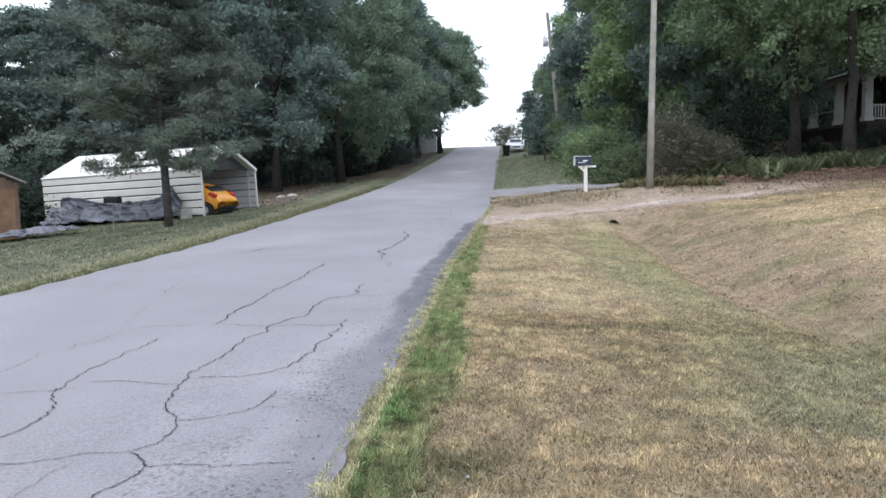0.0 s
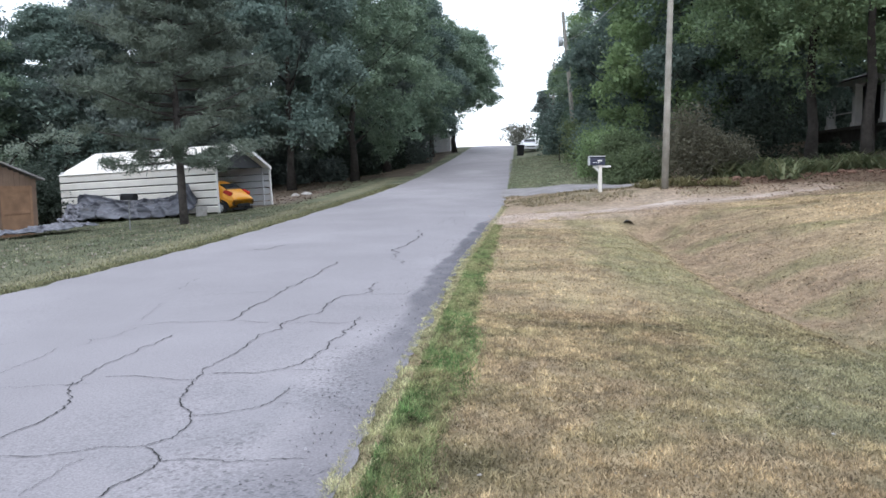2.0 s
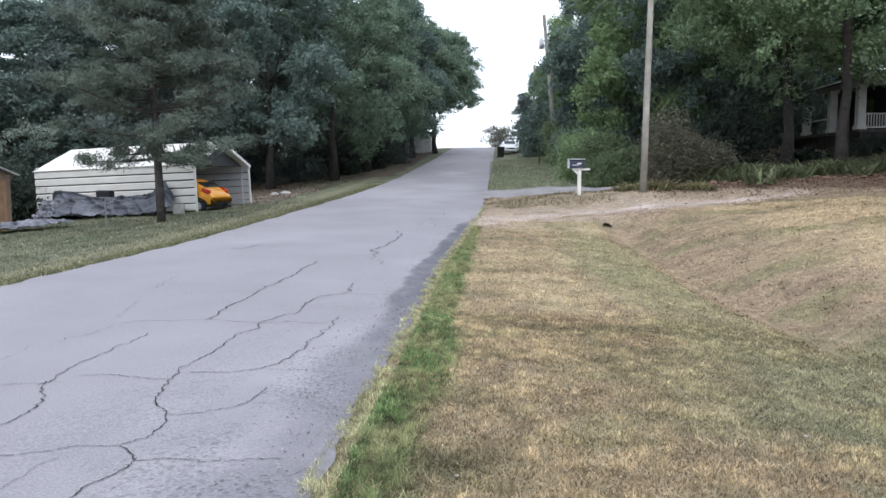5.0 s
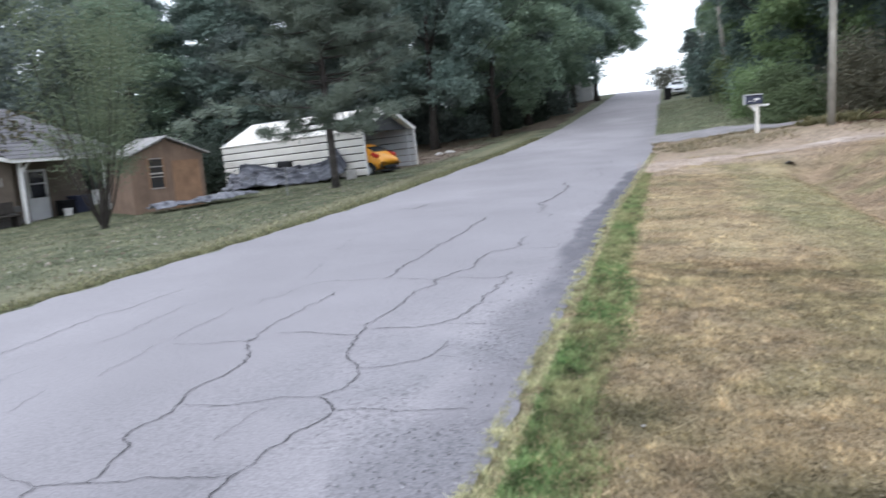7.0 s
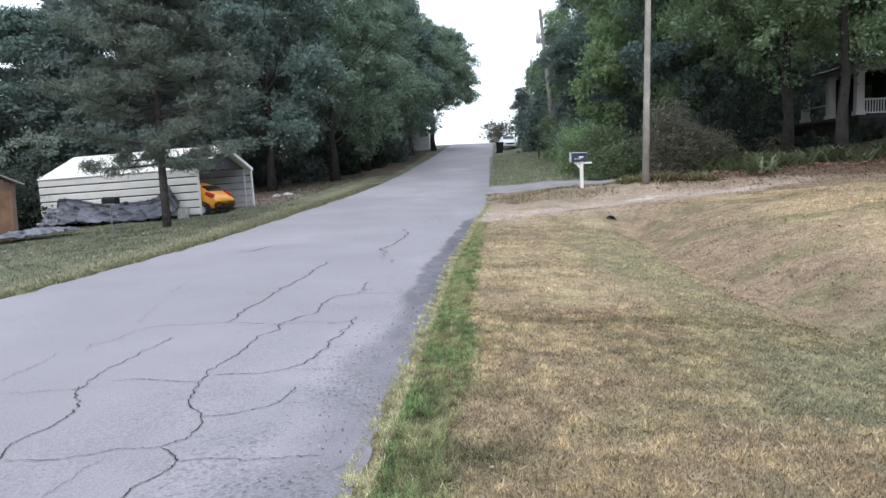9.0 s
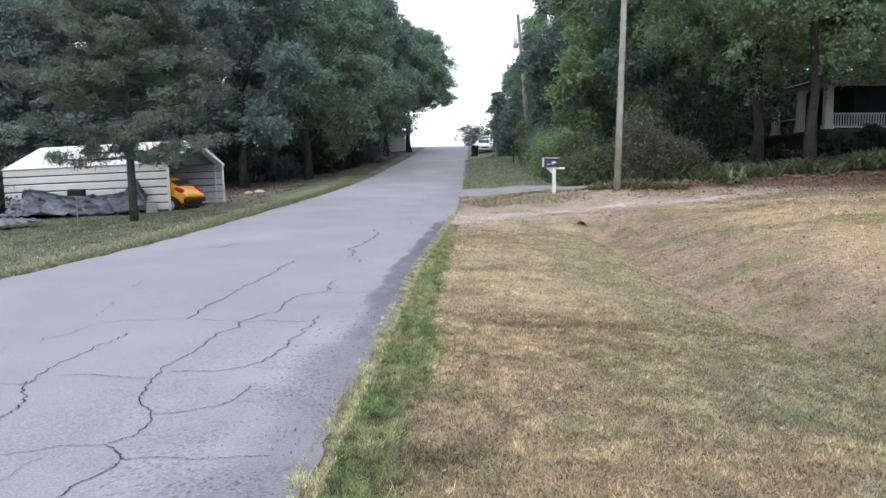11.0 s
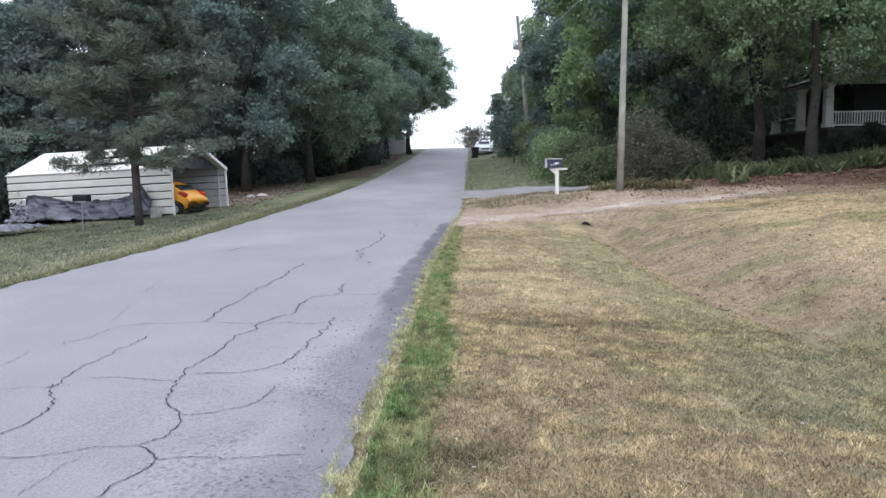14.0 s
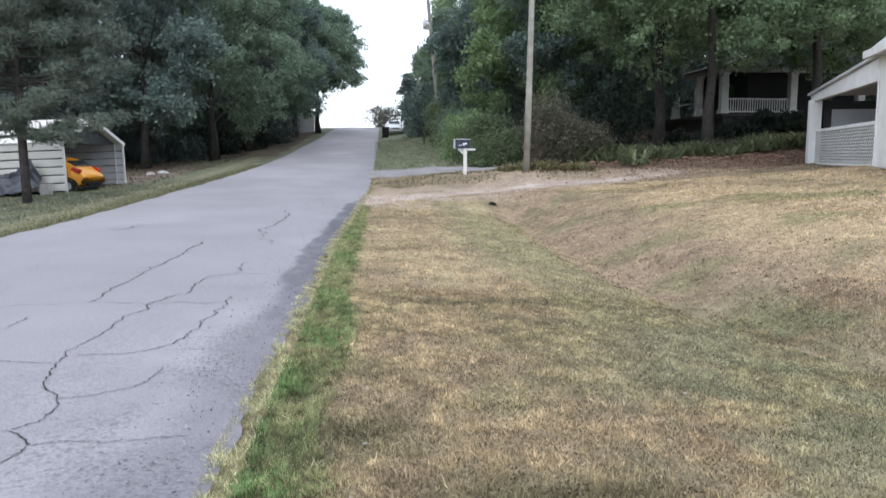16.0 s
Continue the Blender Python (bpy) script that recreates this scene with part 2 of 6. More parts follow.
TRACK_Z = [-0.02, 0.04, 0.14, 0.30, 0.52, 0.75, 1.5, 2.8, 5.0]
BANK_X = [-0.5, 0.5, 2.5, 5.4, 10.0, 15.0, 21.0, 45.0, 120.0]
BANK_Z = [-0.02, 0.1, 0.42, 0.70, 1.0, 1.25, 1.9, 3.4, 5.5]
LEFT_X = [-120, -60, -30, -19, -12, -8.5, -7.0]
LEFT_Z = [-2.4, -1.6, -1.1, -0.68, -0.32, -0.1, -0.02]


def road_z(y):
    """Smoothed height of the road."""
    return sum(np.interp(y + d, ROAD_Y, ROAD_Z) for d in (-5, -2.5, 0, 2.5, 5)) / 5


def road_left(y):
    return np.interp(y, [8, 30, 60, 100, 140], [-7.2, -6.75, -6.2, -5.7, -5.5])


def road_right(y):
    return np.interp(y, [14, 20, 28, 60, 100, 140], [-0.95, -0.72, -0.38, -0.15, 0.12, 0.2])


def across_ditch(x, y):
    """Distance across the verge, bent so that the ditch swings away from the street towards the near end."""
    s = np.interp(y, [3.0, 6.0, 7.0, 8.0, 10.0, 12.0, 18.0, 23.0], [2.0, 1.3, 1.0, 0.72, 0.5, 0.35, 0.32, 0.25])
    crest = 2.75 + s
    return np.where(x < 1.0, x, np.where(x < crest, 1.0 + (x - 1.0) * 1.75 / (crest - 1.0), x - s))


def land(x, y, rough=1.0):
    x, y = np.asarray(x, float), np.asarray(y, float)
    ditch, track, bank = np.interp(across_ditch(x, y), DITCH_X, DITCH_Z), np.interp(x, TRACK_X, TRACK_Z), np.interp(x, BANK_X, BANK_Z) * np.interp(y, [55, 85], [1.0, 0.55])
    a, b = np.clip((y - 21.6) / 2.0, 0, 1), np.clip((y - 26.0 - 0.25 * np.clip(x - 5, 0, 11)) / 2.5, 0, 1)
    a, b = a * a * (3 - 2 * a), b * b * (3 - 2 * b)
    right = (ditch * (1 - a) + track * a) * (1 - b) + bank * b
    left = np.interp(x, LEFT_X, LEFT_Z)
    off = np.where(x > -3, right, left)
    inner = (x > road_left(y) + 0.3) & (x < road_right(y) - 0.3)
    under = (x > road_left(y) - 0.2) & (x < road_right(y) + 0.2)
    off = np.where(inner, -0.04, np.where(under, -0.012, off))
    bumps = (fbm(x * 0.9, y * 0.9, 3) - 0.5) * 0.10 + (fbm(x * 0.15, y * 0.15, 9) - 0.5) * 0.25 * np.clip((np.abs(x + 4) - 4) / 8, 0, 1)
    bumps = np.where(under, 0, bumps * np.clip(np.maximum(x - road_right(y), road_left(y) - x) / 1.5, 0, 1))
    return road_z(y) + off + bumps * rough


def ground_at(x, y):
    return float(land(np.array([x]), np.array([y]))[0])


def drive_near(x):
    return np.interp(x, [-0.6, 2.0, 4.0, 5.6], [33.9, 31.0, 29.8, 29.6])


def drive_far(x):
    return np.interp(x, [-0.6, 2.0, 4.0, 5.6], [39.9, 36.0, 32.6, 31.0])


# middle line of the dirt driveway
dirt_x, dirt_y = [-0.8, 1.0, 3.7, 5.8, 10.0, 14.5, 20.0], [23.3, 24.0, 25.2, 26.2, 27.6, 28.6, 29.4]
TAN, STRAW, OLIVE = (0.31, 0.238, 0.148), (0.40, 0.32, 0.196), (0.155, 0.148, 0.08)
GREY_BROWN, SAGE = (0.19, 0.145, 0.10), (0.21, 0.21, 0.115)
ORANGE_SOIL, GREY_LEAVES = (0.295, 0.22, 0.15), (0.15, 0.115, 0.085)


def ramp01(v, lo, hi):
    t = np.clip((v - lo) / (hi - lo), 0, 1)
    return t * t * (3 - 2 * t)


def turf_tint(x, y):
    """Colour of the turf by place: dry straw with olive blotches, a greener band before the ditch, brown soil beyond it."""
    patch, broad, blotch = fbm(x * 1.3, y * 1.0, 21, 4), fbm(x * 0.28 + 5, y * 0.2, 33), fbm(x * 1.5 + 3, y * 1.9, 61, 3)
    c = mixc(TAN, STRAW, (patch - 0.35) * 2.6)
    c = mixc(c, GREY_BROWN, ramp01(fbm(x * 2.3, y * 2.0, 27, 3), 0.52, 0.72) * 0.55)
    c = mixc(c, OLIVE, ramp01(blotch, 0.54, 0.72) * 0.42)
    q = across_ditch(x, y) + (fbm(x * 1.2, y * 1.2, 88, 3) - 0.5) * 0.7
    band = ramp01(q + (broad - 0.5) * 1.0, 1.1, 1.9) * (1 - ramp01(q, 2.6, 3.2)) * np.clip((25 - y) / 6, 0, 1)
    c = mixc(c, SAGE, band * (0.2 + 0.5 * patch))
    near = ramp01(x + 0.25 * (7 - y), 1.5, 2.6) * (1 - ramp01(y, 6.5, 9.5))
    c = mixc(c, (0.225, 0.22, 0.14), near * ramp01(fbm(x * 1.8, y * 1.8, 47, 3), 0.3, 0.6) * 0.6)
    far_bank = ramp01(q, 2.7, 3.4) * (1 - ramp01(q, 4.6, 7.0)) * (y < 26)
    c = mixc(c, ORANGE_SOIL, far_bank * (0.45 + 0.5 * ramp01(patch, 0.3, 0.6)))
    c = mixc(c, (0.215, 0.195, 0.105), far_bank * ramp01(fbm(x * 0.9, y * 0.8, 59, 3), 0.45, 0.65) * 0.75)
    c = mixc(c, (0.17, 0.125, 0.085), far_bank * ramp01(fbm(x * 3.0, y * 3.4, 53, 3), 0.58, 0.72) * 0.7)
    mound = ramp01(x, 5.0, 7.0) * (y < 28)
    c = mixc(c, (0.42, 0.325, 0.205), mound * 0.85 * ramp01(fbm(x * 0.5, y * 0.6, 51), 0.3, 0.55))
    c = mixc(c, (0.22, 0.205, 0.105), mound * ramp01(fbm(x * 0.4, y * 0.7, 57), 0.6, 0.72) * 0.7)
    low = ramp01(q, 2.9, 3.4) * (1 - ramp01(q, 4.0, 5.0)) * (1 - ramp01(y, 8.5, 11))
    c = mixc(c, (0.19, 0.19, 0.105), low * (0.2 + 0.55 * ramp01(blotch, 0.35, 0.6)))
    for sx, sy, rx, ry in ((0.75, 8.3, 0.6, 0.3), (0.1, 8.5, 0.3, 0.2), (1.1, 7.7, 0.45, 0.35), (-0.3, 4.25, 0.42, 0.4), (-0.1, 5.4, 0.32, 0.22), (0.1, 13.2, 0.5, 0.35), (0.0, 18.6, 0.6, 0.5), (0.55, 3.2, 0.7, 0.45)):
        spot = np.exp(-(((x - sx) / rx) ** 2) - ((y - sy) / ry) ** 2)
        c = mixc(c, (0.115, 0.105, 0.06), (0.95 if sy < 5 else 0.55) * spot * ramp01(fbm(x * 4.0, y * 4.0, 37, 3), 0.2, 0.55))
    left = x < -5
    lawn = mixc((0.10, 0.112, 0.07), (0.185, 0.185, 0.12), patch * 1.8 - 0.45)
    lawn = mixc(lawn, (0.22, 0.205, 0.13), np.exp(-(((x + 8.1) / 0.5) ** 2)) * 0.8)
    bare = ramp01(y, 31, 35) * ramp01(-x, 9.2, 10.6) * (1 - ramp01(y, 44, 50))
    lawn = mixc(lawn, (0.17, 0.135, 0.11), bare * np.clip(0.4 + broad, 0, 1))
    c = np.where(left[..., None], lawn, c)
    verge = (x > -1.2) & (y > np.maximum(drive_far(x), 33) - 0.5)
    c = np.where(verge[..., None], mixc((0.115, 0.135, 0.085), (0.185, 0.185, 0.125), patch * 1.5 - 0.2), c)
    strip = (x > -1.2) & (y > 25.5) & ~verge
    c = np.where(strip[..., None], mixc((0.33, 0.25, 0.18), (0.22, 0.18, 0.12), patch * 2.2 - 0.5), c)
    bed = (x > 6.2) & (y > 28.3 + 0.02 * x)
    track = np.clip(1.35 - np.abs(y - np.interp(x, dirt_x, dirt_y)) / np.interp(x, [0, 3, 6, 9], [2.6, 2.2, 1.4, 0.9]), 0, 1) * (x > -1.2) * (x < 11)
    c = mixc(c, (0.405, 0.32, 0.255), track * ramp01(fbm(x * 1.1, y * 1.6, 91, 3), 0.28, 0.52))
    c = np.where(bed[..., None], mixc((0.20, 0.125, 0.09), GREY_LEAVES, patch), c)
    c = c * (0.72 + 0.56 * fbm(x * 5.5, y * 4.5, 81, 3))[..., None]
    # below the trees: brown leaf litter, with the canopy's shade in the tint
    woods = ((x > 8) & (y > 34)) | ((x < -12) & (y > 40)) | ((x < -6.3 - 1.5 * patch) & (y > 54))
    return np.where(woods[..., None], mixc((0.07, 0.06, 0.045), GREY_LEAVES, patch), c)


def graded(lo, hi, near_lo, near_hi, fine, ratio=1.25):
    a = list(np.arange(near_lo, near_hi + fine / 2, fine))
    s = fine
    while a[-1] < hi:
        s *= ratio
        a.append(a[-1] + s)
    s = fine
    while a[0] > lo:
        s *= ratio
        a.insert(0, a[0] - s)
    return np.array(a)


def build_ground():
    xs, ys = graded(-1500, 1500, -22, 20, 0.16), graded(-900, 2500, -2, 50, 0.22, 1.12)
    gx, gy = np.meshgrid(xs, ys)
    z = land(gx, gy)
    far = np.clip((np.hypot(gx, gy - 40) - 150) / 300, 0, 1)
    z = z * (1 - far) + (-8.0) * far
    n, k = len(xs), len(ys)
    i = np.arange(n * k).reshape(k, n)
    faces = np.stack([i[:-1, :-1], i[:-1, 1:], i[1:, 1:], i[1:, :-1]], -1).reshape(-1, 4)
    v = np.stack([gx, gy, z], -1).reshape(-1, 3)
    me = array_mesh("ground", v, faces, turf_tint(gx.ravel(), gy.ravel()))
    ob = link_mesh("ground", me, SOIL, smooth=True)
    tagged(ob, "dry tan mown grass with a shallow ditch beside the street", "ground", kind="structure")


build_ground()


def ribbon(name, left, right, ys_or_t, material, lift, label, category, across=10, by_land=True, curve=None):
    """A strip laid over the land: rows along it, columns across."""
    v = []
    for t in ys_or_t:
        if curve:
            (ax, ay), (bx, by) = curve(t)
        else:
            ax, ay, bx, by = left(t), t, right(t), t
        for j in range(across + 1):
            f = j / across
            x, y = ax + (bx - ax) * f, ay + (by - ay) * f
            z = ground_at(x, y) if by_land else float(road_z(y)) + 0.03 * (1 - (2 * f - 1) ** 2)
            v.append((x, y, z + lift))
    n, k = across + 1, len(ys_or_t)
    i = np.arange(n * k).reshape(k, n)
    faces = np.stack([i[:-1, :-1], i[:-1, 1:], i[1:, 1:], i[1:, :-1]], -1).reshape(-1, 4)
    ob = link_mesh(name, array_mesh(name, v, faces), material, smooth=True)
    return tagged(ob, label, category, kind="structure")


def build_road():
    """The street: a crowned sheet whose right edge is worn, dark and crumbling."""
    rows = np.r_[np.arange(-30, 0, 1.5), np.arange(0, 26, 0.12), np.arange(26, 45, 0.3), np.arange(45, 260, 2.5)]
    f = np.r_[np.linspace(0, 0.75, 25), np.linspace(0.76, 1.0, 36)]
    yy, ff = np.meshgrid(rows, f, indexing="ij")
    a = road_left(rows) + (vnoise(rows * 1.7, rows * 0 + 7.3, 1) - 0.5) * 0.2 + (vnoise(rows * 6, rows * 0 + 3.1, 1) - 0.5) * 0.08
    e = road_right(rows) + (vnoise(rows * 1.7, rows * 0 + 14.6, 2) - 0.35) * 0.09 + (vnoise(rows * 6, rows * 0 + 6.2, 2) - 0.5) * 0.06
    xx = a[:, None] + (e - a)[:, None] * ff
    zz = road_z(yy) + 0.03 * (1 - (2 * ff - 1) ** 2)
    inward = e[:, None] - xx
    reach = np.interp(yy, [2, 7, 9, 15, 22, 24], [0.7, 0.55, 0.44, 0.42, 0.4, 0.0]) * (0.75 + 0.5 * fbm(yy * 0.9, xx * 2, 15))
    worn = np.clip((reach - inward) / np.interp(yy, [6, 10], [0.3, 0.09]), 0, 1) * np.interp(yy, [2, 5, 7, 10, 14, 23, 25], [0.35, 0.5, 0.65, 0.85, 1.0, 0.95, 0])
    worn *= 0.55 + 0.8 * fbm(xx * 5, yy * 4, 17)
    spall = np.clip((fbm(xx * 1.6, yy * 1.1, 19) - 0.52) * 6, 0, 1) * np.clip(1 - inward / 2.6, 0, 1) * np.interp(yy, [3, 6, 8], [1, 0.7, 0])
    patch = np.clip((fbm(xx * 0.35, yy * 0.16, 22) - 0.42) * 3, 0, 1)
    c = mixc((0.235, 0.221, 0.236), (0.288, 0.271, 0.288), patch)
    c = mixc(c, (0.105, 0.10, 0.115), np.clip(worn, 0, 1))
    c = mixc(c, (0.17, 0.165, 0.18), spall * 0.7)
    n, k = xx.shape[1], xx.shape[0]
    i = np.arange(n * k).reshape(k, n)
    faces = np.stack([i[:-1, :-1], i[:-1, 1:], i[1:, 1:], i[1:, :-1]], -1).reshape(-1, 4)
    me = array_mesh("road", np.stack([xx, yy, zz], -1).reshape(-1, 3), faces, c.reshape(-1, 3))
    gravelly = np.clip(1.25 - inward / np.interp(yy, [2, 5, 9, 14], [2.6, 1.7, 0.9, 0.7]), 0, 1) * ramp01(fbm(xx * 2.2, yy * 1.6, 29), 0.3, 0.6)
    wear = np.clip(0.06 + 0.16 * patch + 0.75 * gravelly, 0, 1)
    me.attributes.new("wear", "FLOAT", "POINT").data.foreach_set("value", wear.astype(np.float32).ravel())
    tagged(link_mesh("road", me, ASPHALT, smooth=True), "pale grey cracked asphalt street running uphill to a crest", "road", kind="structure")


build_road()


def dirt_curve(t):
    y = float(np.interp(t, dirt_x, dirt_y))
    w = float(np.interp(t, [-0.8, 1.5, 5, 9, 15, 20], [1.35, 0.9, 0.55, 0.28, 0.1, 0.03]))
    rag = [float(vnoise(np.array([t * 2.3]), np.array([s]), 8)[0] + 0.6 * vnoise(np.array([t * 11.0]), np.array([s]), 9)[0]) for s in (2.0, 9.0)]
    return (t, y - w * (0.45 + 0.75 * rag[0])), (t, y + w * (0.45 + 0.65 * rag[1]))


ribbon("dirt_driveway", None, None, [float(t) for t in np.arange(-0.75, 11.2, 0.1)], DIRT, 0.007, "pale bare dirt driveway crossing the ditch", "driveway", 6, curve=dirt_curve)


def drive_curve(t):
    r = [float(vnoise(np.array([t * 1.9]), np.array([s]), 12)[0]) * 0.7 for s in (1.0, 5.0)]
    return (t, float(drive_near(t)) - 0.3 + r[0]), (t, float(drive_far(t)) + 0.3 - r[1])


ribbon("paved_driveway", None, None, [float(t) for t in np.arange(-0.6, 5.6, 0.1)], DRIVE, 0.02, "old grey asphalt driveway behind the mailbox", "driveway", 6, curve=drive_curve)


# ---- trees ----
def leaf_quads(centres, size, rng, aspect=0.6, flat=0.0):
    """Small bent leaves at the given places: four corners each."""
    n = len(centres)
    d = rng.normal(size=(n, 3))
    d[:, 2] *= 1 - flat
    d /= np.linalg.norm(d, axis=1, keepdims=True)
    e = rng.normal(size=(n, 3))
    e -= d * (e * d).sum(1, keepdims=True)
    e /= np.linalg.norm(e, axis=1, keepdims=True)
    s = (size * rng.uniform(0.6, 1.4, n))[:, None]
    a, b = d * s, e * s * aspect
    v = np.stack([centres - a, centres - b * 0.9, centres + a, centres + b], 1).reshape(-1, 3)
    return v, np.arange(4 * n).reshape(n, 4)


def crown_mesh(name, clumps, per, spread, size, colors, rng, aspect=0.6, flat=0.0, squash=0.7):
    """Clumps of leaves: each clump has its own colour and radius, each bough its own tone."""
    n = len(clumps)
    pts = np.repeat(clumps, per, axis=0)
    off = rng.normal(size=(n * per, 3)) * np.repeat(spread * rng.uniform(0.6, 1.3, n), per)[:, None]
    off[:, 2] *= squash
    v, f = leaf_quads(pts + off, size, rng, aspect, flat)
    bough = vnoise(clumps[:, 0] * 0.45 + clumps[:, 2] * 0.37 + 40, clumps[:, 1] * 0.45 - clumps[:, 2] * 0.29 + 40, 5)
    base = mixc(colors[0], colors[1], np.repeat(0.5 * bough + 0.3 * rng.random(n), per) + rng.random(n * per) * 0.25)
    return array_mesh(name, v, f, np.repeat(base, 4, axis=0))


def crown_points(rng, n, height, radius, low, lobes=26):
    """Places for clumps: boughs billow out all round a domed crown, each leafy on its upper and outer side, with gaps between."""
    cs = []
    for k in range(lobes):
        t = (k + rng.random()) / lobes
        env = radius * math.sqrt(max(0.1, 1 - ((t - 0.33) / 0.7) ** 2))
        a, r = k * 2.4 + rng.normal() * 0.35, env * rng.uniform(0.45, 0.85)
        cs.append((math.cos(a) * r, math.sin(a) * r, low + (height - low) * (0.06 + 0.88 * t), radius * rng.uniform(0.22, 0.40)))
    out = []
    for k in range(n):
        x, y, z, r = cs[rng.integers(len(cs))]
        d = rng.normal(size=3) + np.array([0.5 * x / radius, 0.5 * y / radius, 0.45])
        d /= np.linalg.norm(d)
        q = r * (rng.uniform(0.7, 1.08) if rng.random() < 0.85 else rng.uniform(0.1, 0.7))
        out.append((x + d[0] * q, y + d[1] * q, max(low * 0.8, z + d[2] * q * 0.8)))
    return np.array(out)


def limbs(rng, height, radius, girth, low, count=9, lean=(0, 0)):
    top = np.array([lean[0], lean[1], height * 0.8])
    trunk = [(np.array([0, 0, -0.15]) + top * t + (np.r_[rng.normal(size=2) * 0.08 * height * 0.06, 0] if 0.1 < t else 0)) for t in np.linspace(0, 1, 8)]
    tubes = [(trunk, [girth * (1.35 if i == 0 else 1.0) * (1 - 0.85 * i / 7) for i in range(8)])]
    for k in range(count):
        t = rng.uniform(low / height, 0.85)
        s = np.array([0, 0, -0.15]) + top * min(t / 0.85, 1)
        a = rng.uniform(0, 2 * math.pi)
        ln = radius * rng.uniform(0.5, 0.95)
        pts = [s + np.array([math.cos(a) * ln * q, math.sin(a) * ln * q, ln * (0.55 * q + 0.15 * q * q)]) + rng.normal(size=3) * 0.06 * q for q in np.linspace(0, 1, 5)]
        r0 = girth * 0.42 * (1 - 0.6 * t)
        tubes.append((pts, [r0 * (1 - 0.85 * q) for q in np.linspace(0, 1, 5)]))
    return tubes


DEEP = ((0.08, 0.12, 0.108), (0.205, 0.265, 0.222))
FRESH = ((0.105, 0.168, 0.09), (0.28, 0.37, 0.175))
HEDGE = ((0.052, 0.078, 0.042), (0.16, 0.2, 0.10))
# leaf colours blackened to carry the deep shade below the trees
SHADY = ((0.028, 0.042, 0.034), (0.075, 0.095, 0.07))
OAK = ((0.094, 0.145, 0.108), (0.24, 0.31, 0.21))
LIME = ((0.105, 0.165, 0.095), (0.265, 0.345, 0.185))
PINE = ((0.058, 0.08, 0.066), (0.195, 0.225, 0.178))
DUSKY = ((0.088, 0.115, 0.11), (0.195, 0.232, 0.205))
RUSSET = ((0.085, 0.08, 0.06), (0.165, 0.158, 0.11))
MOSS = ((0.092, 0.13, 0.066), (0.22, 0.26, 0.13))


def broadleaf(name, at, height, radius, low, girth, colors, seed, label, clumps=520, per=96, size=0.108, spread=0.29, group="street trees", lobes=26):
    rng = np.random.default_rng(seed)
    t = empty(name, pose(at[0], at[1], ground_at(*at), 0, 0, rng.uniform(0, 360)), label, "tree", group)
    link_mesh("trunk", tubes_mesh("trunk", limbs(rng, height, radius, girth, low), 9), BARK, t, smooth=True)
    cr = crown_mesh("crown", crown_points(rng, clumps, height, radius, low, lobes), per, spread, size, colors, rng)
    link_mesh("crown", cr, LEAF, t)
    return t


def again(tree, x, y, size, turn, label="", tall=1.0):
    ob = copy_thing(tree, pose(x, y, ground_at(x, y) - 0.05, 0, 0, turn) @ Matrix.Diagonal((size, size, size * tall, 1)))
    if label:
        tagged(ob, label)
    return ob


oak_a = broadleaf("broadleaf_tree", (-13.5, 47), 15, 5.0, 2.2, 0.26, DEEP, 1, "tall dark green broadleaf tree at the edge of the woods")
oak_b = broadleaf("broadleaf_tree", (-20, 57), 17, 5.4, 1.6, 0.3, OAK, 2, "tall leafy oak overhanging the street", lobes=30)
oak_c = broadleaf("broadleaf_tree", (-22, 46), 13.5, 5.2, 1.5, 0.24, DUSKY, 3, "dusky green broadleaf tree behind the carport")
oak_d = broadleaf("broadleaf_tree", (9.2, 45), 15.5, 4.6, 1.2, 0.28, FRESH, 4, "tall green broadleaf tree in the thicket behind the utility pole", lobes=30)
oak_e = broadleaf("broadleaf_tree", (13.75, 32), 15.0, 6.0, 4.0, 0.23, LIME, 5, "spreading yellow-green oak over the leafy bed", clumps=700, per=110, size=0.075, spread=0.28, lobes=34)

oak_f = broadleaf("broadleaf_tree", (-6.9, 93), 13.6, 5.9, 5.0, 0.3, OAK, 6, "high-crowned oak leaning over the crest of the street", clumps=760, lobes=40)

# woods on the downhill side of the street, row behind row
LEFT_WOODS = [(oak_b, -10.8, 53, 0.92, 40, 0.98), (oak_c, -17.5, 49, 1.0, 80), (oak_a, -9.4, 74, 1.05, 200, 0.95), (oak_b, -9.8, 84, 1.05, 130, 0.84),
              (oak_a, -26, 44, 0.95, 60), (oak_b, -30.5, 41, 0.85, 170), (oak_c, -35, 37, 0.9, 250), (oak_a, -40, 33, 0.95, 15),
              (oak_b, -10.2, 63, 1.0, 95, 0.93), (oak_a, -28, 55, 1.05, 190), (oak_c, -37, 50, 1.15, 35), (oak_b, -46, 42, 1.05, 310), (oak_c, -15, 66, 1.15, 140),
              (oak_a, -16, 80, 1.15, 70, 1.0), (oak_b, -15, 96, 1.1, 260, 0.84), (oak_c, -52, 28, 1.1, 120), (oak_b, -34, 62, 1.2, 220), (oak_a, -24, 70, 1.2, 330),
              (oak_c, -17, 112, 1.0, 45, 0.8), (oak_b, -46, 24, 0.95, 280), (oak_a, -44, 55, 1.2, 75)]
SOURCE_HEIGHT = {oak_a: 15.0, oak_b: 17.0, oak_c: 13.5, oak_d: 15.5}
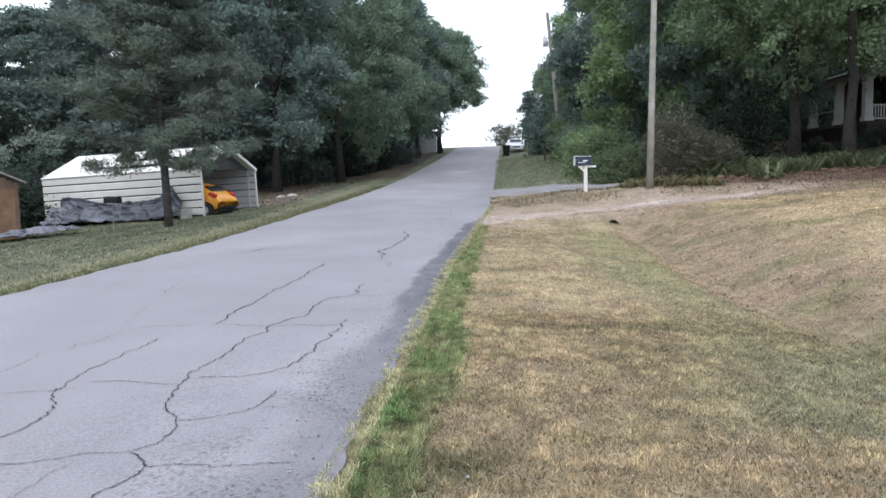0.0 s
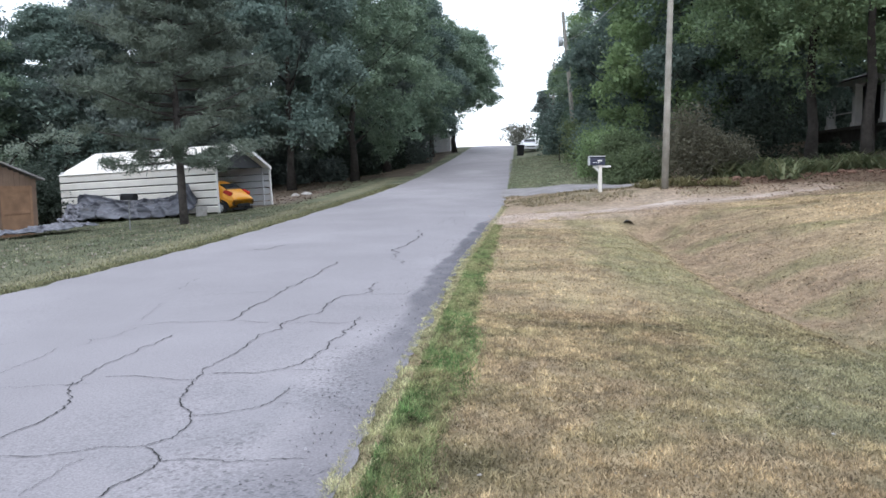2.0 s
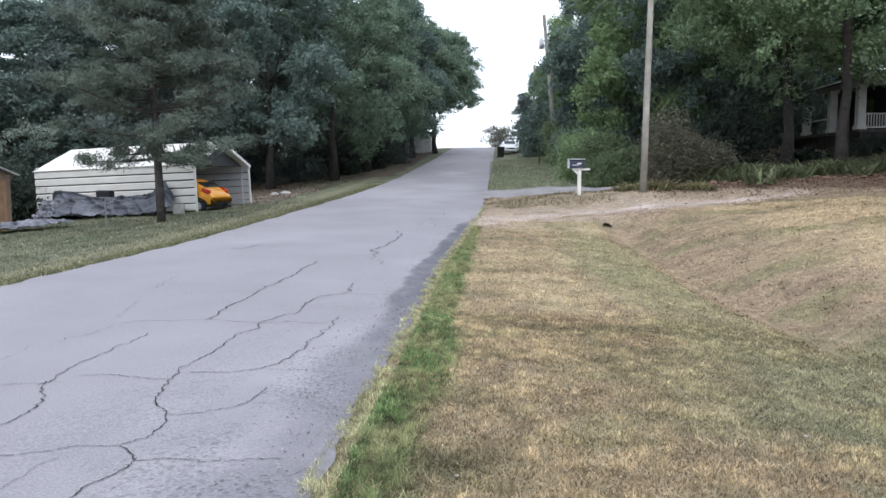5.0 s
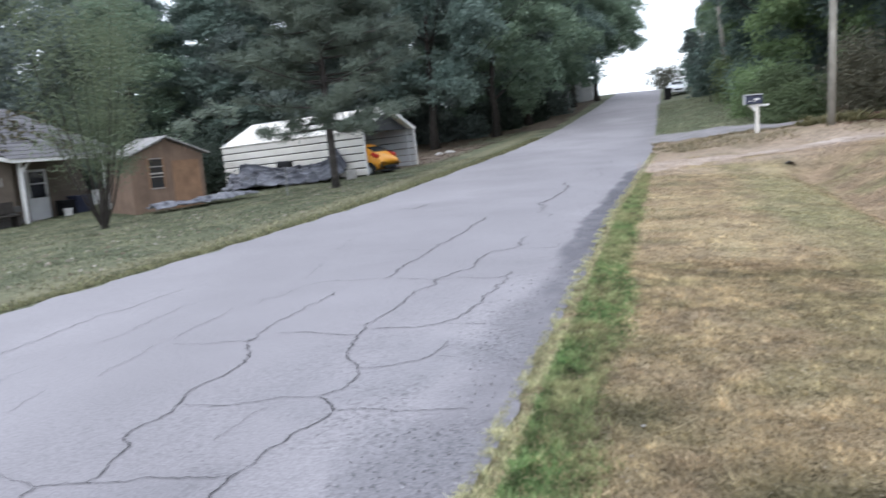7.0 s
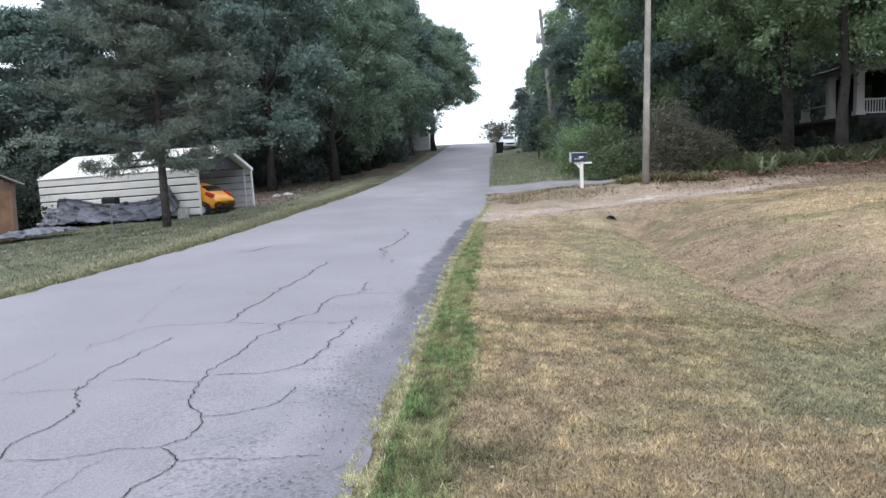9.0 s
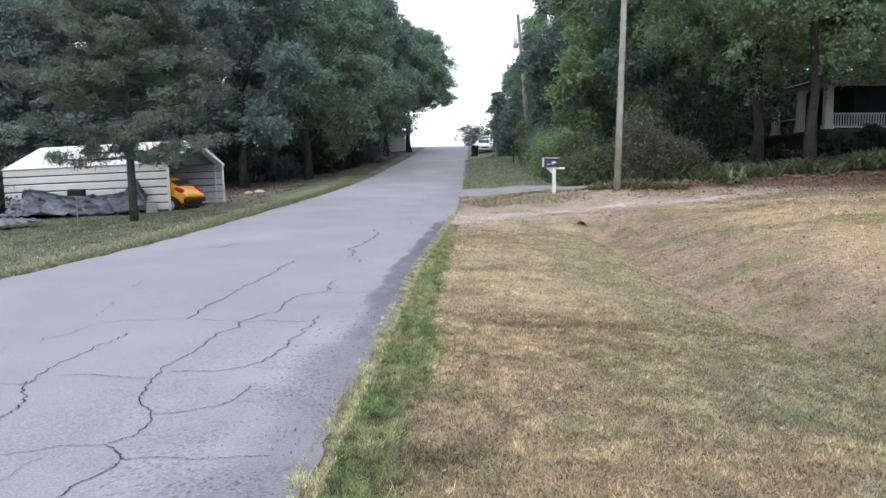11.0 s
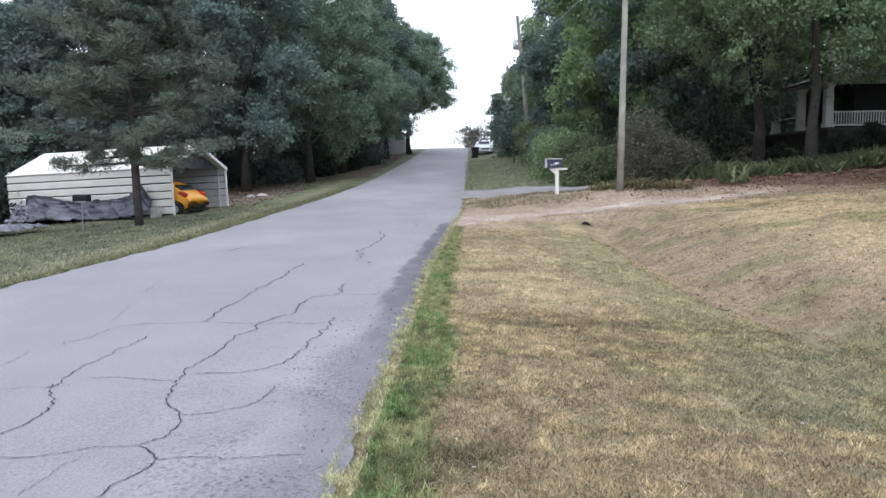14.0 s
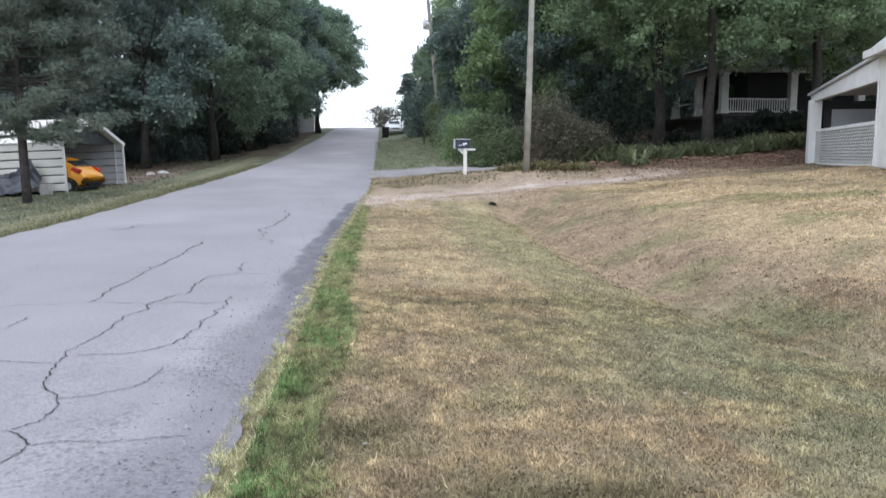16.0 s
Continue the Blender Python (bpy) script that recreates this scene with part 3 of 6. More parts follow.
for src, x, y, s, turn, *tall in LEFT_WOODS:
    tall = tall[0] * 1.05 if tall else 1.0
    bearing = math.degrees(math.atan2(-x, y))
    if bearing > 25.5:  # the wood is lower beyond the carport
        tall = min(tall, math.hypot(x, y) * 0.222 / (SOURCE_HEIGHT[src] * s))
    again(src, x, y, s, turn, "", tall)
RIGHT_WOODS = [(oak_a, 8.6, 54, 1.0, 20), (oak_b, 8.8, 65, 0.95, 210, 0.82), (oak_d, 8.4, 77, 1.0, 100, 0.85), (oak_c, 8.0, 92, 0.95, 330, 0.78), (oak_a, 7.4, 108, 0.85, 70, 0.82),
               (oak_b, 13.5, 50, 1.0, 290), (oak_d, 15.5, 60, 1.1, 160), (oak_a, 11.8, 43, 0.95, 230), (oak_c, 15, 75, 1.1, 15), (oak_b, 27, 58, 1.15, 55),
               (oak_d, 33, 50, 1.1, 250), (oak_c, 22, 66, 1.2, 190), (oak_a, 37, 42, 1.1, 305), (oak_b, 14, 92, 1.1, 125, 0.82), (oak_c, 30, 36, 0.95, 40), (oak_d, 10.5, 122, 0.8, 200)]
for src, x, y, s, turn, *tall in RIGHT_WOODS:
    again(src, x, y, s, turn, "", *tall)
again(oak_f, -8.8, 85, 0.98, 150, "", 1.06)
again(oak_f, -10.5, 99, 1.0, 250, "", 0.95)
again(oak_e, 22.8, 38.5, 0.9, 60, "leafy oak before the white porch", 0.8)
again(oak_e, 13.2, 36.5, 1.1, 140, "yellow-green oak with a thick dark trunk")
again(oak_c, -34.0, 30.5, 0.95, 20, "dusky green tree rising behind the cottage roof")
again(oak_e, 19.3, 33.7, 1.05, 200, "leafy oak before the white porch", 0.86)
again(oak_e, 16.6, 38.5, 0.88, 75, "leafy oak before the white porch", 1.3)


def pine(at, height, seed):
    rng = np.random.default_rng(seed)
    t = empty("pine_tree", pose(at[0], at[1], ground_at(*at)), "grey-green pine with a straight bare lower trunk in the lawn", "tree")
    lean = (-0.55, 0.0)
    tubes = [([np.array([lean[0] * q * 0.6, 0, -0.15 + height * q]) for q in np.linspace(0, 1, 9)], [0.125 * (1 - 0.9 * q) + 0.02 for q in np.linspace(0, 1, 9)])]
    pts = []
    for k in range(132):
        q = rng.uniform(0.3, 0.98) if k >= 12 else rng.uniform(0.17, 0.28)
        s = np.array([lean[0] * q * 0.6, 0, height * q])
        a = rng.uniform(0, 2 * math.pi)
        ln = (3.9 * (1 - 0.66 * (q - 0.3)) * math.sqrt(max(0.05, 1.02 - q)) * 1.25 if k >= 12 else 3.2) * rng.uniform(0.55, 1.0)
        rise = rng.uniform(-0.04, 0.26)
        br = [s + np.array([math.cos(a) * ln * w, math.sin(a) * ln * w, ln * (rise * w - 0.1 * w * (1 - w))]) for w in np.linspace(0, 1, 5)]
        tubes.append((br, [0.045 * (1 - q * 0.6) * (1 - 0.8 * w) + 0.006 for w in np.linspace(0, 1, 5)]))
        for w in np.linspace(0.36, 1.0, 7 if k >= 12 else 6):
            p = s + np.array([math.cos(a) * ln * w, math.sin(a) * ln * w, ln * (rise * w - 0.1 * w * (1 - w))])
            side = np.array([-math.sin(a), math.cos(a), 0]) * rng.normal() * 0.36
            pts.append(p + side + np.array([0, 0, 0.06 + rng.normal() * 0.09]))
    link_mesh("trunk", tubes_mesh("trunk", tubes, 8), PINE_BARK, t, smooth=True)
    link_mesh("crown", crown_mesh("crown", np.array(pts), 230, 0.15, 0.085, PINE, rng, 0.16, 0.0, 0.62), NEEDLE, t)
    return t


pine((-11.0, 25.3), 11.5, 11)


def shrub(name, at, size, colors, seed, label, clumps=90, per=50, leaf=0.09, category="shrub", group="", aspect=0.5, stems=7):
    """A bush: stems from the base and clumps of leaves over a dome, size = (rx, ry, height)."""
    rng = np.random.default_rng(seed)
    t = empty(name, pose(at[0], at[1], ground_at(*at)), label, category, group)
    domes = 7
    ang, far = rng.uniform(0, 6.28, domes), rng.uniform(0.25, 0.75, domes)
    mid = np.stack([np.cos(ang) * far, np.sin(ang) * far, rng.uniform(0.05, 0.5, domes)], -1)
    d = rng.normal(size=(clumps, 3)) + np.array([0, 0, 0.35])
    d /= np.linalg.norm(d, axis=1, keepdims=True)
    r = rng.uniform(0.25, 0.52, domes)
    k = rng.integers(0, domes, clumps)
    pts = (mid[k] + d * (r[k] * rng.uniform(0.6, 1.1, clumps))[:, None]) * np.array([size[0], size[1], size[2]])
    pts[:, 2] = np.maximum(pts[:, 2], 0.06 * size[2] * rng.random(clumps))
    tubes = [([np.array([0, 0, -0.1]), pts[i] * 0.5, pts[i]], [0.03, 0.018, 0.006]) for i in rng.integers(0, clumps, stems)]
    link_mesh("stem", tubes_mesh("stem", tubes, 6), BARK, t, smooth=True)
    link_mesh("foliage", crown_mesh("foliage", pts, per, 0.1 * size[2] + 0.02, leaf, colors, rng, aspect), LEAF, t)
    return t


shrub("crest_tree", (1.0, 122), (3.3, 2.2, 3.9), ((0.10, 0.105, 0.085), (0.17, 0.165, 0.13)), 19, "low wide distant tree on the crest beside the street", 120, 36, 0.13, "tree")
shrub("shrub", (-20.6, 18.1), (0.7, 0.7, 0.9), OAK, 20, "small green bush at the corner of the cottage", 50, 50, 0.05)
shrub("shrub", (7.4, 31.5), (1.6, 1.2, 2.6), RUSSET, 21, "wide dusky russet-green bush behind the utility pole", 260, 80, 0.05)
shrub("shrub", (5.0, 32.5), (1.7, 1.2, 1.7), HEDGE, 22, "loose green bush beside the utility pole", 220, 80, 0.05)
shrub("shrub", (4.8, 36.5), (1.7, 1.5, 2.6), HEDGE, 23, "green bush at the edge of the thicket", 200, 80, 0.06)
shrub("shrub", (5.4, 41), (1.8, 1.8, 3.2), FRESH, 24, "dark green bush at the edge of the thicket", 190, 80, 0.075)
shrub("shrub", (5.2, 48), (1.8, 2.2, 3.4), DEEP, 25, "dark green bush at the edge of the thicket", 190, 80, 0.075)
shrub("shrub", (5.2, 57), (1.6, 2.5, 3.2), MOSS, 26, "leafy bush at the edge of the thicket", 170, 80, 0.08)
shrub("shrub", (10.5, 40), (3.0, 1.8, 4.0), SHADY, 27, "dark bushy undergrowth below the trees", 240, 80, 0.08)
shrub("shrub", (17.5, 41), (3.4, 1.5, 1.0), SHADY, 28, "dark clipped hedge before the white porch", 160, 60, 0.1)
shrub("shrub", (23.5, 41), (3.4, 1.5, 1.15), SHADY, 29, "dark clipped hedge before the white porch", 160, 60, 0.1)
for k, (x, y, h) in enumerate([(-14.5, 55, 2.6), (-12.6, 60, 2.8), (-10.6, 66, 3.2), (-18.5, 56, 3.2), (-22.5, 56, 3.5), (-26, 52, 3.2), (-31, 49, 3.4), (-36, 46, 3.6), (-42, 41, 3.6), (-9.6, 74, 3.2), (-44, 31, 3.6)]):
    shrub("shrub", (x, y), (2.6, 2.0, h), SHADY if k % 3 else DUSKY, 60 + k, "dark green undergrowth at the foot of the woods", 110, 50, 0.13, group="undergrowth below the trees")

# bushes added to darken the gap as its shade would
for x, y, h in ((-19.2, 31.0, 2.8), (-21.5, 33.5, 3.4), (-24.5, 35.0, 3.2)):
    shrub("shrub", (x, y), (2.2, 1.6, h), SHADY, int(80 - x), "bush added behind the wooden shed, leaves darkened to stand in for shade", 130, 60, 0.085, group="undergrowth below the trees")

thicket = shrub("thicket", (-20, 62), (4.5, 3.5, 6.5), DEEP, 90, "tall dark thicket deep in the woods", 260, 70, 0.2, group="undergrowth below the trees")
for k, (x, y) in enumerate([(-27, 60), (-34, 55), (-41, 49), (-48, 43), (-54, 36), (-58, 28), (-60, 19), (-14, 70), (-14, 82), (-17, 94), (-17, 108), (-52, 12), (12, 58), (12, 72), (11, 86), (10.5, 100), (15.5, 59), (21.5, 63), (24.5, 71), (17.5, 70), (7.6, 88), (7.2, 101), (7.4, 76), (27, 60), (32, 50),
                             (39, 44), (45, 36), (10.8, 50), (46, 28), (-25, 52), (-32, 48), (-39, 43), (-45, 37)]):
    copy_thing(thicket, pose(x, y, ground_at(x, y) - 0.1, 0, 0, 47 * k))


def bed_plant(src, x, y, s, turn):
    return copy_thing(src, pose(x, y, ground_at(x, y), 0, 0, turn) @ Matrix.Diagonal((s, s, s, 1)))


def leafy_plant(seed, at, colors):
    """A clump of long arching leaves."""
    rng = np.random.default_rng(seed)
    v, f, c = [], [], []
    for k in range(46):
        a, ln, w = rng.uniform(0, 6.28), rng.uniform(0.45, 0.95), rng.uniform(0.03, 0.055)
        up = rng.uniform(0.5, 1.3)
        o = np.r_[rng.normal(size=2) * 0.22, 0]
        prev = None
        col = mixc(colors[0], colors[1], np.array(rng.random()))
        for j in range(5):
            q = j / 4
            p = o + np.array([math.cos(a) * ln * q * 0.7, math.sin(a) * ln * q * 0.7, ln * up * (q - 0.55 * q * q)])
            s = np.array([-math.sin(a), math.cos(a), 0]) * w * (1 - q * 0.9)
            v += [p - s, p + s]
            c += [col, col]
            if j:
                n = len(v)
                f.append((n - 4, n - 3, n - 1, n - 2))
    ob = link_mesh("bed_plant", array_mesh("bed_plant", v, f, np.array(c)), LEAF)
    ob.matrix_world = pose(at[0], at[1], ground_at(*at))
    return tagged(ob, "clump of long arching green leaves in the leafy bed", "plant", "plants in the bed")


lily_a = leafy_plant(31, (9.2, 31.2), ((0.11, 0.14, 0.075), (0.22, 0.235, 0.13)))
lily_b = leafy_plant(32, (6.2, 28.6), ((0.15, 0.145, 0.07), (0.25, 0.225, 0.12)))
rng_bed = np.random.default_rng(33)
for k in range(60):
    x = rng_bed.uniform(7.6, 18.5)
    bed_plant(lily_a, x, 31.2 + 0.09 * (x - 8) + rng_bed.normal() * 0.9, rng_bed.uniform(0.9, 1.6), rng_bed.uniform(0, 360))
for k in range(22):
    bed_plant(lily_b, rng_bed.uniform(4.6, 8.2), 28.9 + rng_bed.normal() * 0.35, rng_bed.uniform(0.45, 0.8), rng_bed.uniform(0, 360))


# ---- utility poles and cables ----
def utility_pole(at, height, radius, lean, label, transformer=False):
    p = empty("utility_pole", pose(at[0], at[1], ground_at(*at), 0, lean, 0), label, "utility pole", "poles along the street")
    me = tubes_mesh("pole", [([(0, 0, -0.3), (0.01, 0, height * 0.3), (0.02, 0.01, height * 0.65), (0, 0, height)], [radius, radius * 0.93, radius * 0.82, radius * 0.7])], 16)
    link_mesh("pole", me, POLE_WOOD, p, smooth=True)
    part("pole_cap", cyl(bmesh.new(), radius * 0.72, radius * 0.5, 0.05, (0, 0, height + 0.02)), STEEL, p)
    part("insulator", cyl(bmesh.new(), 0.05, 0.03, 0.16, (radius + 0.05, 0, height - 0.35)), GREY_METAL, p)
    if transformer:
        can = part("transformer", box(cyl(bmesh.new(), 0.17, 0.17, 0.7, (-radius - 0.19, 0, height - 2.1)), (0.08, 0.24, 0.1), (-radius - 0.02, 0, height - 2.1)), GREY_METAL, p, "grey steel transformer can", True)
        part("bushing", cyl(bmesh.new(), 0.05, 0.03, 0.25, (-radius - 0.19, 0, height - 1.65)), STEEL, can)
    return p


utility_pole((5.27, 28.0), 9.6, 0.122, 0.9, "weathered grey wooden utility pole beside the bushes")
utility_pole((4.75, 60.3), 11.0, 0.17, -5.2, "leaning wooden utility pole with a grey transformer", True)
utility_pole((4.4, 88.0), 9.5, 0.16, 0.5, "distant wooden utility pole beside the street")


def cable(name, a, b, sag, r=0.018):
    pts = [np.array(a) * (1 - q) + np.array(b) * q - np.array([0, 0, 4 * sag * q * (1 - q)]) for q in np.linspace(0, 1, 18)]
    ob = link_mesh(name, tubes_mesh(name, [(pts, [r] * 18)], 5), WIRE, smooth=True)
    tagged(ob, "thin sagging grey overhead cable between the poles", "cable", "overhead cables")


cable("overhead_cable", (5.5, 28, 10.3), (3.5, 60, 12.7), 0.5)
cable("overhead_cable", (5.5, 28, 9.4), (3.5, 60, 11.2), 0.6)
cable("overhead_cable", (3.6, 60, 12.6), (4.5, 88, 13.2), 0.5, 0.015)
cable("overhead_cable", (3.6, 60, 9.4), (17.5, 31, 9.6), 0.7)
cable("overhead_cable", (5.5, 28, 10.3), (6.4, -8, 10.4), 0.5)


# ---- mailboxes ----
def street_mailbox():
    z = ground_at(3.08, 28.95)
    m = empty("mailbox", pose(3.08, 28.95, z, 0, 0, 8), "dark blue mailbox on a white wooden post by the driveway", "mailbox")
    part("post", boxed((0.12, 0.12, 1.3), (0.06, 0, 0.5), (0, 0, 0), 0.01), WHITE_METAL, m, "white wooden post")
    part("arm", boxed((0.66, 0.07, 0.07), (0.12, 0, 0.93), (0, 0, 0), 0.008), WHITE_TRIM, m, "white wooden arm")
    part("brace", boxed((0.24, 0.08, 0.08), (-0.06, 0, 0.84), (0, 45, 0), 0.006), WHITE_TRIM, m)
    arch = [(-0.12, 0), (0.12, 0), (0.12, 0.2)] + [(0.12 * math.cos(a), 0.2 + 0.11 * math.sin(a)) for a in np.linspace(0.2, math.pi - 0.2, 8)] + [(-0.12, 0.2)]
    body = part("box", prism(bmesh.new(), arch, 0.56, pose(-0.06, 0, 0.98, 0, 0, 90)), NAVY, m, "dark blue rounded metal box")
    part("door", prism(bmesh.new(), [(x * 1.04, z0 * 1.03) for x, z0 in arch], 0.02, pose(-0.35, 0, 0.975, 0, 0, 90)), GREY_METAL, body)
    part("flag", boxed((0.16, 0.012, 0.05), (0.02, -0.128, 1.14)), WHITE_TRIM, body)
    for k in range(3):
        part("plate_bar", boxed((0.05, 0.008, 0.03), (-0.2 + 0.09 * k, -0.124, 1.08)), WHITE_TRIM, body)
    part("roof", boxed((0.6, 0.28, 0.03), (-0.06, 0, 1.30), (0, 0, 0), 0.006), GREY_METAL, m, "pale grey weathered top")


street_mailbox()


def lawn_mailbox():
    x, y = -12.4, 24.3
    m = empty("mailbox", pose(x, y, ground_at(x, y), 0, 0, -20), "black mailbox on a thin grey metal post in the lawn", "mailbox")
    part("post", cyl(bmesh.new(), 0.022, 0.022, 1.1, (0, 0, 0.45), seg=10), POST_GREY, m, "thin grey steel post")
    arch = [(-0.1, 0), (0.1, 0), (0.1, 0.12)] + [(0.1 * math.cos(a), 0.12 + 0.09 * math.sin(a)) for a in np.linspace(0.2, math.pi - 0.2, 8)] + [(-0.1, 0.12)]
    b = part("box", prism(bmesh.new(), arch, 0.56, pose(0, 0, 0.99, 0, 0, 90)), BLACK, m, "black metal box")
    part("door", prism(bmesh.new(), [(p * 1.05, q * 1.04) for p, q in arch], 0.02, pose(0.29, 0, 0.985, 0, 0, 90)), BLACK, b)
    part("bracket", boxed((0.3, 0.14, 0.02), (0, 0, 0.978)), STEEL, m)


lawn_mailbox()


# ---- culvert ----
def culvert():
    x, y = 3.25, 23.15
    c = empty("culvert_pipe", pose(x, y, ground_at(x, 22.5) - 0.16), "dark end of a corrugated culvert pipe under the dirt driveway", "culvert")
    bm = bmesh.new()
    for k in range(14):
        r = 0.155 + 0.01 * (k % 2)
        for a in range(20):
            bm.verts.new((r * math.cos(a * math.pi / 10), -0.55 + k * 0.16, 0.16 + r * math.sin(a * math.pi / 10)))
    bm.verts.ensure_lookup_table()
    for k in range(13):
        for a in range(20):
            b = (a + 1) % 20
            bm.faces.new((bm.verts[k * 20 + a], bm.verts[k * 20 + b], bm.verts[k * 20 + 20 + b], bm.verts[k * 20 + 20 + a]))
    # added inner cap blackens the bore in place of its shade
    bm.faces.new([bm.verts[2 * 20 + a] for a in range(20)])
    part("pipe", bm, BLACK, c, smooth=True)


culvert()


# ---- carport with a car and a tarp ----
CP = pose(-11.47, 29.6, 0.2, 0, -2.3, -7.7)  # origin: near front corner; +x out of the mouth, +y along the front


def carport():
    length, width, leg, peak = 7.0, 4.88, 1.82, 2.78
    c = empty("carport", CP, "white ribbed metal carport with a gabled roof and open front", "carport")
    # long side wall of horizontal ribbed panels, one panel a rib course
    for k in range(6):
        bm = bmesh.new()
        z0, h = 0.06 + k * 0.3, 0.262
        prism(bm, [(-0.02, 0), (0.025, 0.012), (0.025, h - 0.04), (0.0, h - 0.02), (-0.02, h)], length, pose(-length / 2, 0, z0, 0, 0, 90) @ pose(0, 0, 0, 0, 0, 180))
        part("wall_panel", bm, WHITE_METAL, c)
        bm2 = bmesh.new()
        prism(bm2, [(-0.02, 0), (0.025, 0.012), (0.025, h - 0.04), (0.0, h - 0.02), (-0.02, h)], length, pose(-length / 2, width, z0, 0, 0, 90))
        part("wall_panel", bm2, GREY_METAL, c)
    # black sheet added to fill the panel gaps with their shadow
    part("joint_shade_sheet", boxed((length - 0.05, 0.02, 1.78), (-length / 2, 0.035, 0.93)), BLACK, c, "black sheet standing in for the shade in the panel joints")
    # added dark sheet carries the shade seen inside the front gable
    part("gable_shade_sheet", prism(bmesh.new(), [(0.1, leg), (width - 0.1, leg), (width / 2, peak - 0.1)], 0.02, pose(-0.3, 0, 0, 0, 0, 90)), SHADED_SIDING, c, "added dark sheet standing in for the shade inside the gable")
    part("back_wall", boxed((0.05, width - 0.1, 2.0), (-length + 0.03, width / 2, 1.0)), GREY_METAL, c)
    # roof: ribbed sheets with bent eaves, two slopes
    for side in (0, 1):
        run, rise = width / 2 + 0.06, peak - leg
        ang = math.degrees(math.atan2(rise, run))
        for k in range(8):
            w = (length + 0.1) / 8
            bm = bmesh.new()
            ln = math.hypot(run, rise)
            y = width / 4 - 0.03 if side == 0 else width * 0.75 + 0.03
            box(bm, (w - 0.015, ln, 0.03), (-length + w * (k + 0.5) - 0.05, y, leg + rise / 2 + 0.02), (ang if side == 0 else -ang, 0, 0), 0.008)
            part("roof_panel", bm, WHITE_METAL, c, "white painted steel roof sheet" if k == 0 and side == 0 else "")
    # frame legs, rafters and front trim
    for y in (0.05, width - 0.05):
        part("leg", boxed((0.07, 0.07, leg), (0.0, y, leg / 2)), WHITE_TRIM, c, "white steel leg")
    part("leg", boxed((0.05, 0.05, leg), (-0.35, width - 0.1, leg / 2)), GREY_METAL, c)
    for s in (0, 1):
        ang = math.degrees(math.atan2(peak - leg, width / 2))
        y = width * (0.25 if s == 0 else 0.75)
        part("rafter", boxed((0.08, math.hypot(width / 2, peak - leg) + 0.05, 0.12), (0.03, y, (peak + leg) / 2 - 0.02), (ang if s == 0 else -ang, 0, 0)), WHITE_TRIM, c, "white front trim")
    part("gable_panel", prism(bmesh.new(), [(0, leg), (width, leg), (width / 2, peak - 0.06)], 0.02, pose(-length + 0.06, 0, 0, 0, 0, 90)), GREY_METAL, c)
    # an added black sheet stands in for the shade under the roof
    part("roof_shade_sheet", boxed((length - 0.5, width - 0.3, 0.02), (-length / 2 - 0.2, width / 2, leg + 0.02)), BLACK, c)


carport()


def wheel(parent, at, r=0.31, w=0.2):
    hub = part("wheel", cyl(bmesh.new(), r * 0.62, r * 0.62, w * 0.9, at, (90, 0, 0), 20), POST_GREY, parent)
    bm = bmesh.new()
    n, k = 24, 8
    for i in range(n):
        for j in range(k):
            a, b = 2 * math.pi * i / n, 2 * math.pi * j / k
            rr = r - 0.1 + 0.1 * math.cos(b)
            bm.verts.new((at[0] + rr * math.cos(a), at[1] + w / 2 * math.sin(b), at[2] + rr * math.sin(a)))
    bm.verts.ensure_lookup_table()
    for i in range(n):
        for j in range(k):
            bm.faces.new((bm.verts[i * k + j], bm.verts[i * k + (j + 1) % k], bm.verts[(i + 1) % n * k + (j + 1) % k], bm.verts[(i + 1) % n * k + j]))
    part("tyre", bm, RUBBER, hub, smooth=True)
    bm = bmesh.new()
    for i in range(5):
        box(bm, (r * 1.1, 0.02, 0.05), (at[0], at[1] + (w * 0.48 if at[1] > 0 else -w * 0.48), at[2]), (0, 36 * i, 0))
    part("spokes", bm, GREY_METAL, hub)
    return hub


def car(name, m, paint, label, length, width, profile, glass, front_x):
    """A car along x, nose at +x: a lofted shell with rounded shoulders, glass, lamps, bumpers, wheels."""
    c = empty(name, m, label, "car")
    bm = bmesh.new()
    rings = []
    for x, z0, zb, zt, tw in profile:
        half = width / 2 * (0.86 if abs(x) > length * 0.44 else 1.0)
        pts = [(0.0, zt), (half * tw * 0.7, zt), (half * tw, zt - 0.06), (half * 0.97, zb), (half, zb - 0.12), (half, z0 + 0.16), (half * 0.93, z0)]
        ring = [bm.verts.new((x, -p, z)) for p, z in pts[::-1]] + [bm.verts.new((x, p, z)) for p, z in pts[1:]]
        rings.append(ring)
    for a, b in zip(rings, rings[1:]):
        for i in range(len(a)):
            j = (i + 1) % len(a)
            bm.faces.new((a[i], a[j], b[j], b[i]))
    bm.faces.new(rings[0])
    bm.faces.new(rings[-1][::-1])
    bmesh.ops.recalc_face_normals(bm, faces=bm.faces)
    body = part("body", bm, paint, c, "", True)
    mod = body.modifiers.new("soften", "BEVEL")
    mod.width, mod.segments, mod.limit_method = 0.05, 3, "ANGLE"
    for g in glass:
        part("window", boxed(*g, 0.02), DARK, c, "dark glass")
    return c, body


